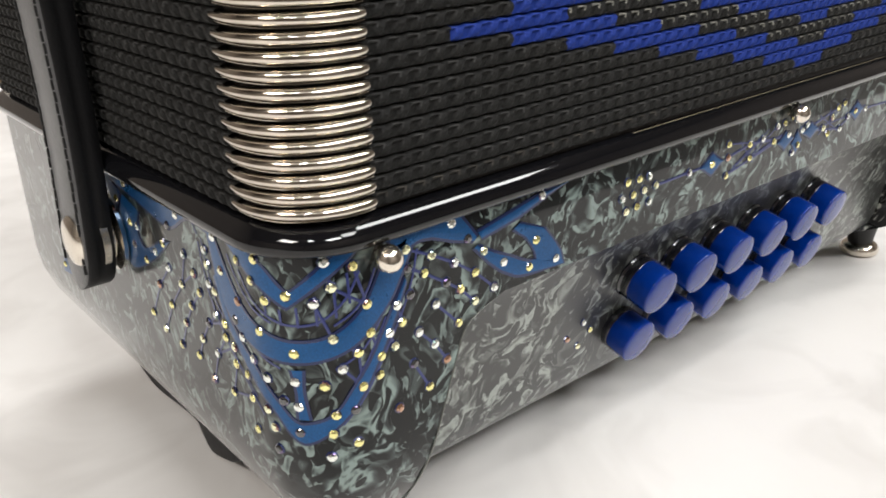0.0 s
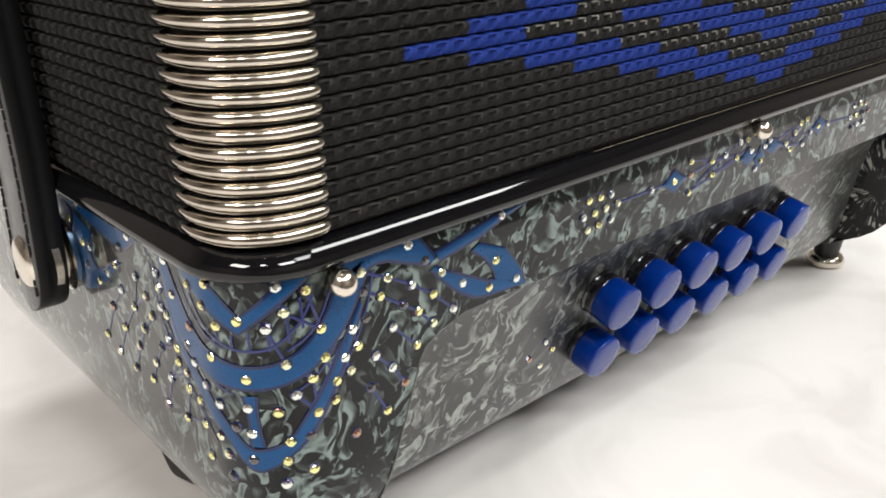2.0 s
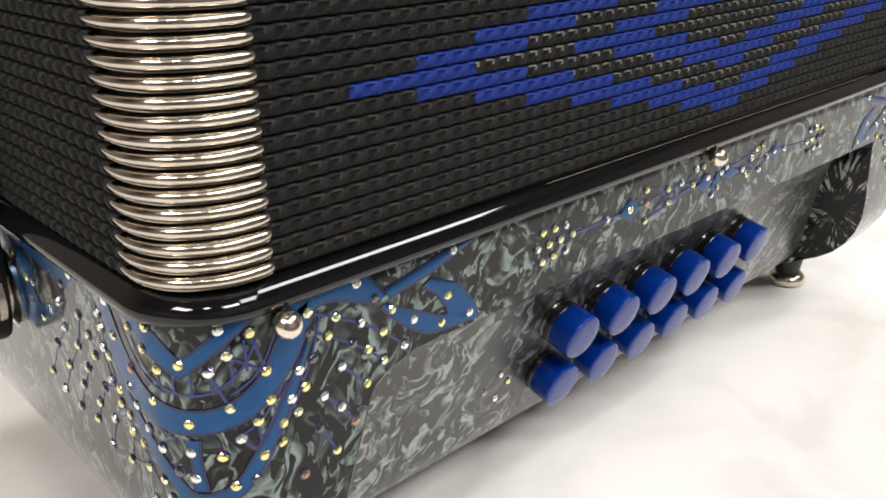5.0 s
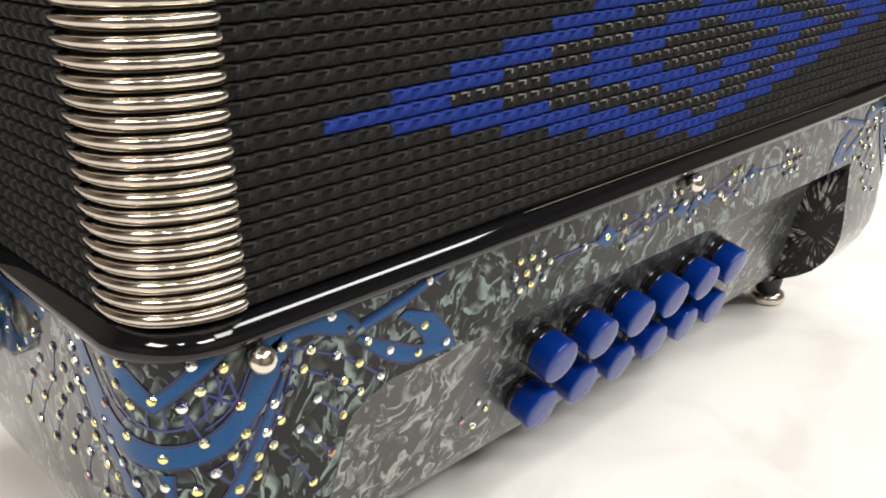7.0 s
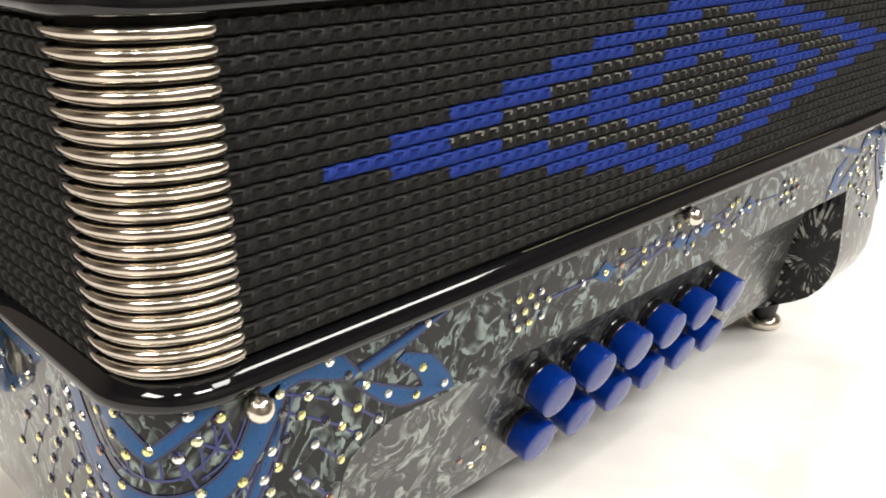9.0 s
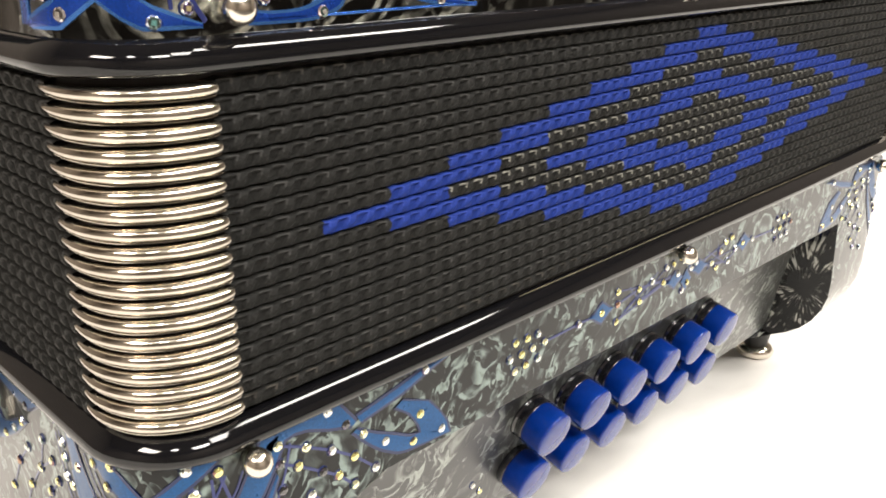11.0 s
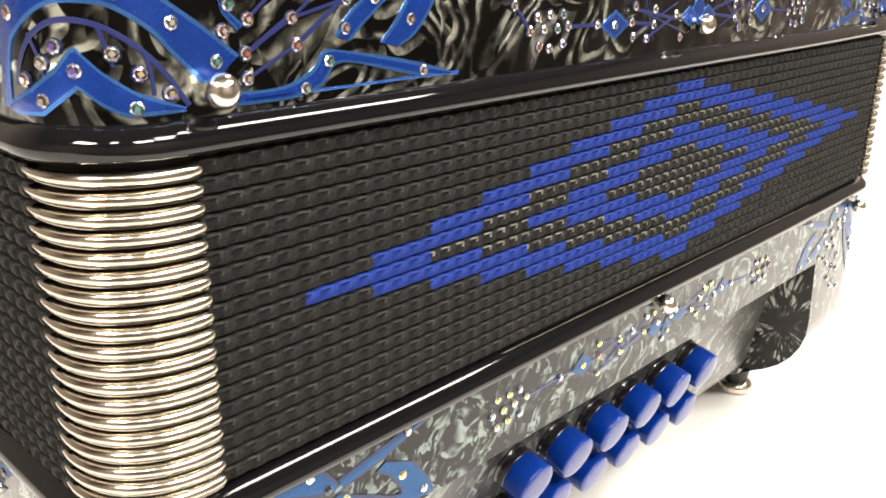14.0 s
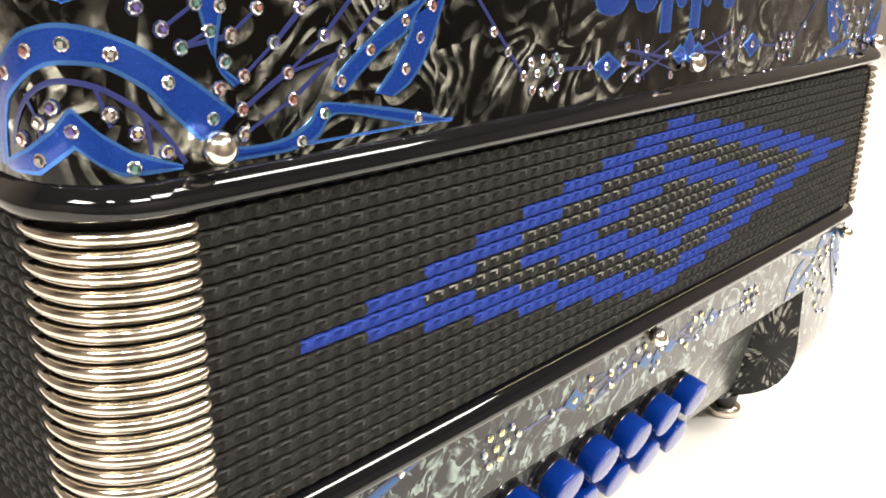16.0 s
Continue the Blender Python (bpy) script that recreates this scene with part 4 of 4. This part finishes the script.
curve_line([(2.5, 153.4), (3.2, 151), (3.9, 148.5)], TREBLE, 0.5)
curve_line([(7.5, 150), (8, 147.5), (8.2, 145)], TREBLE, 0.5)
TOP_CENTRE = [(70.8, 157), (74.7, 153.6), (99.9, 149.5), (106, 149.1), (113.2, 152.6), (112.1, 149.5), (112.8, 146.5), (118.2, 145.9), (120.6, 148.6), (120.8, 151.8), (129.7, 150.5), (132, 145.6), (145.2, 153.7), (160.4, 154.3), (167, 154.1), (166.5, 152.8), (157, 152), (166.1, 150.7), (157.4, 148.7), (165.9, 147.6), (160, 146.3), (172.7, 150.5), (205.6, 154.4)]
stones(TOP_CENTRE, TREBLE)
for u0 in (85.3, 194.2):
    stones([(u0 + du, 149.2 + dz) for du, dz in ((-6, 0), (-2, 0.2), (1.9, 0.1), (5.1, 0.4), (-3.9, 2.3), (-0.3, 2.6), (3.5, 2.6), (-3.4, -2.8), (-0.2, -3.3), (3.8, -2.6))], TREBLE)
for a, b in (((66, 163), (79, 149.5)), ((91, 149.5), (100, 149.5)), ((112, 149.5), (121, 148.6)), ((113, 152), (130, 149.5)), ((118, 146), (130, 150.5)), ((146, 150), (157, 149)), ((146, 151), (160, 154)), ((178, 150), (188, 149.5)), ((201, 151), (214, 162))):
    thread_line(a, b, TREBLE, 0.7)
for a, b in (((112, 152.6), (132, 147)), ((112, 146.5), (130, 153)), ((117, 154), (121, 145.5)), ((150, 154), (160, 147)), ((150, 147), (166, 153))):
    thread_line(a, b, TREBLE, 0.4)
diamond(106.2, 149.2, 5.2, 2.8, TREBLE, TREBLE_FOIL)
diamond(172.7, 150.2, 5.0, 3.0, TREBLE, TREBLE_FOIL)
diamond(139.6, 151.6, 2.8, 3.4, TREBLE, TREBLE_FOIL)
diamond(135.5, 149.9, 3.6, 2.2, TREBLE, TREBLE_FOIL)
diamond(144.0, 150.0, 3.6, 2.2, TREBLE, TREBLE_FOIL)


# ---- bellows pins ----
def pin_mesh():
    bm = bmesh.new()
    prof = [(0.0, -0.0005), (0.0012, -0.0005), (0.0012, 0.0012)]
    prof += [(0.0023 * math.sin(radians(a)), 0.0026 - 0.0023 * math.cos(radians(a))) for a in range(35, 181, 12)] + [(0.0, 0.0049)]
    lathe(bm, prof, 24)
    return finish(bm, "bellows_pin", NICKEL, angle=50)


PIN = pin_mesh()
for box_part, x, z in ((BASS, 0.0242, 0.0816), (BASS, 0.1455, 0.0827), (BASS, 0.2758, 0.0820), (TREBLE, 0.0265, 0.1451), (TREBLE, 0.1494, 0.1482), (TREBLE, 0.2735, 0.1475)):
    link_part("bellows_pin", PIN, box_part, frame_at((x, Y0, z), (0, -1, 0)), "polished ball-headed pin")



# ---- bellows strap with its snap ----
def strap_x(z):
    """How far out the strap stands off the casing and the bellows."""
    return 0.0028 + 0.0006 * math.cos((z - 0.092) * 60)


STRAP_Y0, STRAP_Y1 = 0.0658, 0.0808


def strap():
    bm = bmesh.new()
    rows = []
    mid, half = (STRAP_Y0 + STRAP_Y1) / 2, (STRAP_Y1 - STRAP_Y0) / 2
    for k in range(61):
        z = 0.0590 + 0.1200 * k / 60
        d = z - 0.0590
        w = half * (math.sqrt(max(1 - (1 - min(d / 0.009, 1)) ** 2, 0.04)))
        x = strap_x(z)
        sec = [(-0.96, 0.0024), (-1, 0.0018), (-1, 0.0002), (-0.97, -0.0004), (-1, -0.0010), (-1, -0.0025), (-0.95, -0.0032), (-0.82, -0.0035), (0, -0.0037), (0.82, -0.0035), (0.95, -0.0032), (1, -0.0025), (1, 0.0018), (0.96, 0.0024)]
        lean = -0.0022 * (z - 0.072) / 0.045
        rows.append([(x + o, mid + lean + s * w, z) for s, o in sec])
    vs = grid(bm, rows, close_v=True, mats=[1, 1, 1, 1, 1, 1, 0, 0, 0, 0, 1, 1, 1, 1])
    bm.faces.new(vs[0])
    bm.faces.new(list(reversed(vs[-1])))
    ob = part("bellows_strap", bm, (LEATHER_LIT, LEATHER_EDGE), accordion, "black leather bellows strap with stitched edges and a snap", angle=50)
    for s in (-1, 1):
        bm = bmesh.new()
        y = mid + s * half * 0.80
        for k in range(50):
            z = 0.064 + k * 0.0022
            x = strap_x(z + 0.001) - 0.0036
            tilt = (strap_x(z + 0.002) - strap_x(z)) / 0.002
            bmesh.ops.create_cube(bm, size=1, matrix=Matrix.Translation((x, y - 0.0022 * (z - 0.072) / 0.045 + 0.00022 * (k % 2), z + 0.001)) @ Matrix.Rotation(math.atan(tilt), 4, "Y") @ Matrix.Diagonal((0.0006, 0.00048, 0.0019, 1)))
        part("stitching", bm, THREAD, ob)
    stud = Matrix.Translation((strap_x(0.0700) - 0.0035, mid - 0.0012, 0.0700)) @ Matrix.Rotation(radians(-90), 4, "Y")
    bm = bmesh.new()
    lathe(bm, [(0.0, 0.0016), (0.0028, 0.0015), (0.0046, 0.0010), (0.0053, 0.0002), (0.0052, -0.0004)], 28, stud)
    part("snap_cap", bm, NICKEL, ob, "domed nickel snap cap")
    bm = bmesh.new()
    lathe(bm, [(0.0, -0.0079), (0.0078, -0.0079), (0.0080, -0.0070), (0.0058, -0.0063), (0.0058, -0.0054), (0.0072, -0.0048), (0.0072, -0.0034)], 28, stud)
    part("snap_base", bm, NICKEL, ob, "nickel snap base")
    return ob


strap()


# ---- the loose end of the hand strap, under the casing, with the shade above it ----
HAND_STRAP_EDGE = [(0.136, 0.0120), (0.1224, 0.0062), (0.1131, 0.0045), (0.0903, 0.0068), (0.0850, 0.0048), (0.0796, 0.0024), (0.0730, 0.0040), (0.0660, 0.0068), (0.0600, 0.0120)]


def hand_strap():
    bm = bmesh.new()
    edge = spline(HAND_STRAP_EDGE, 31)
    rows = []
    for k, (y, low) in enumerate(edge):
        x = 0.0240 + 0.0006 * math.sin(k * 0.2)
        # Leather carried up to the casing, standing in for the shadow over the strap.
        top = 0.0240
        rows.append([(x + 0.0008, y, low), (x, y, low + 0.0010), (x + 0.0004, y, top), (x + 0.0054, y, top), (x + 0.0050, y, low + 0.0004)])
    vs = grid(bm, rows, close_v=True)
    bm.faces.new(vs[0])
    bm.faces.new(list(reversed(vs[-1])))
    return part("hand_strap", bm, LEATHER_EDGE, accordion, "black leather strap end under the casing, filling the shaded gap above it", angle=50)


hand_strap()
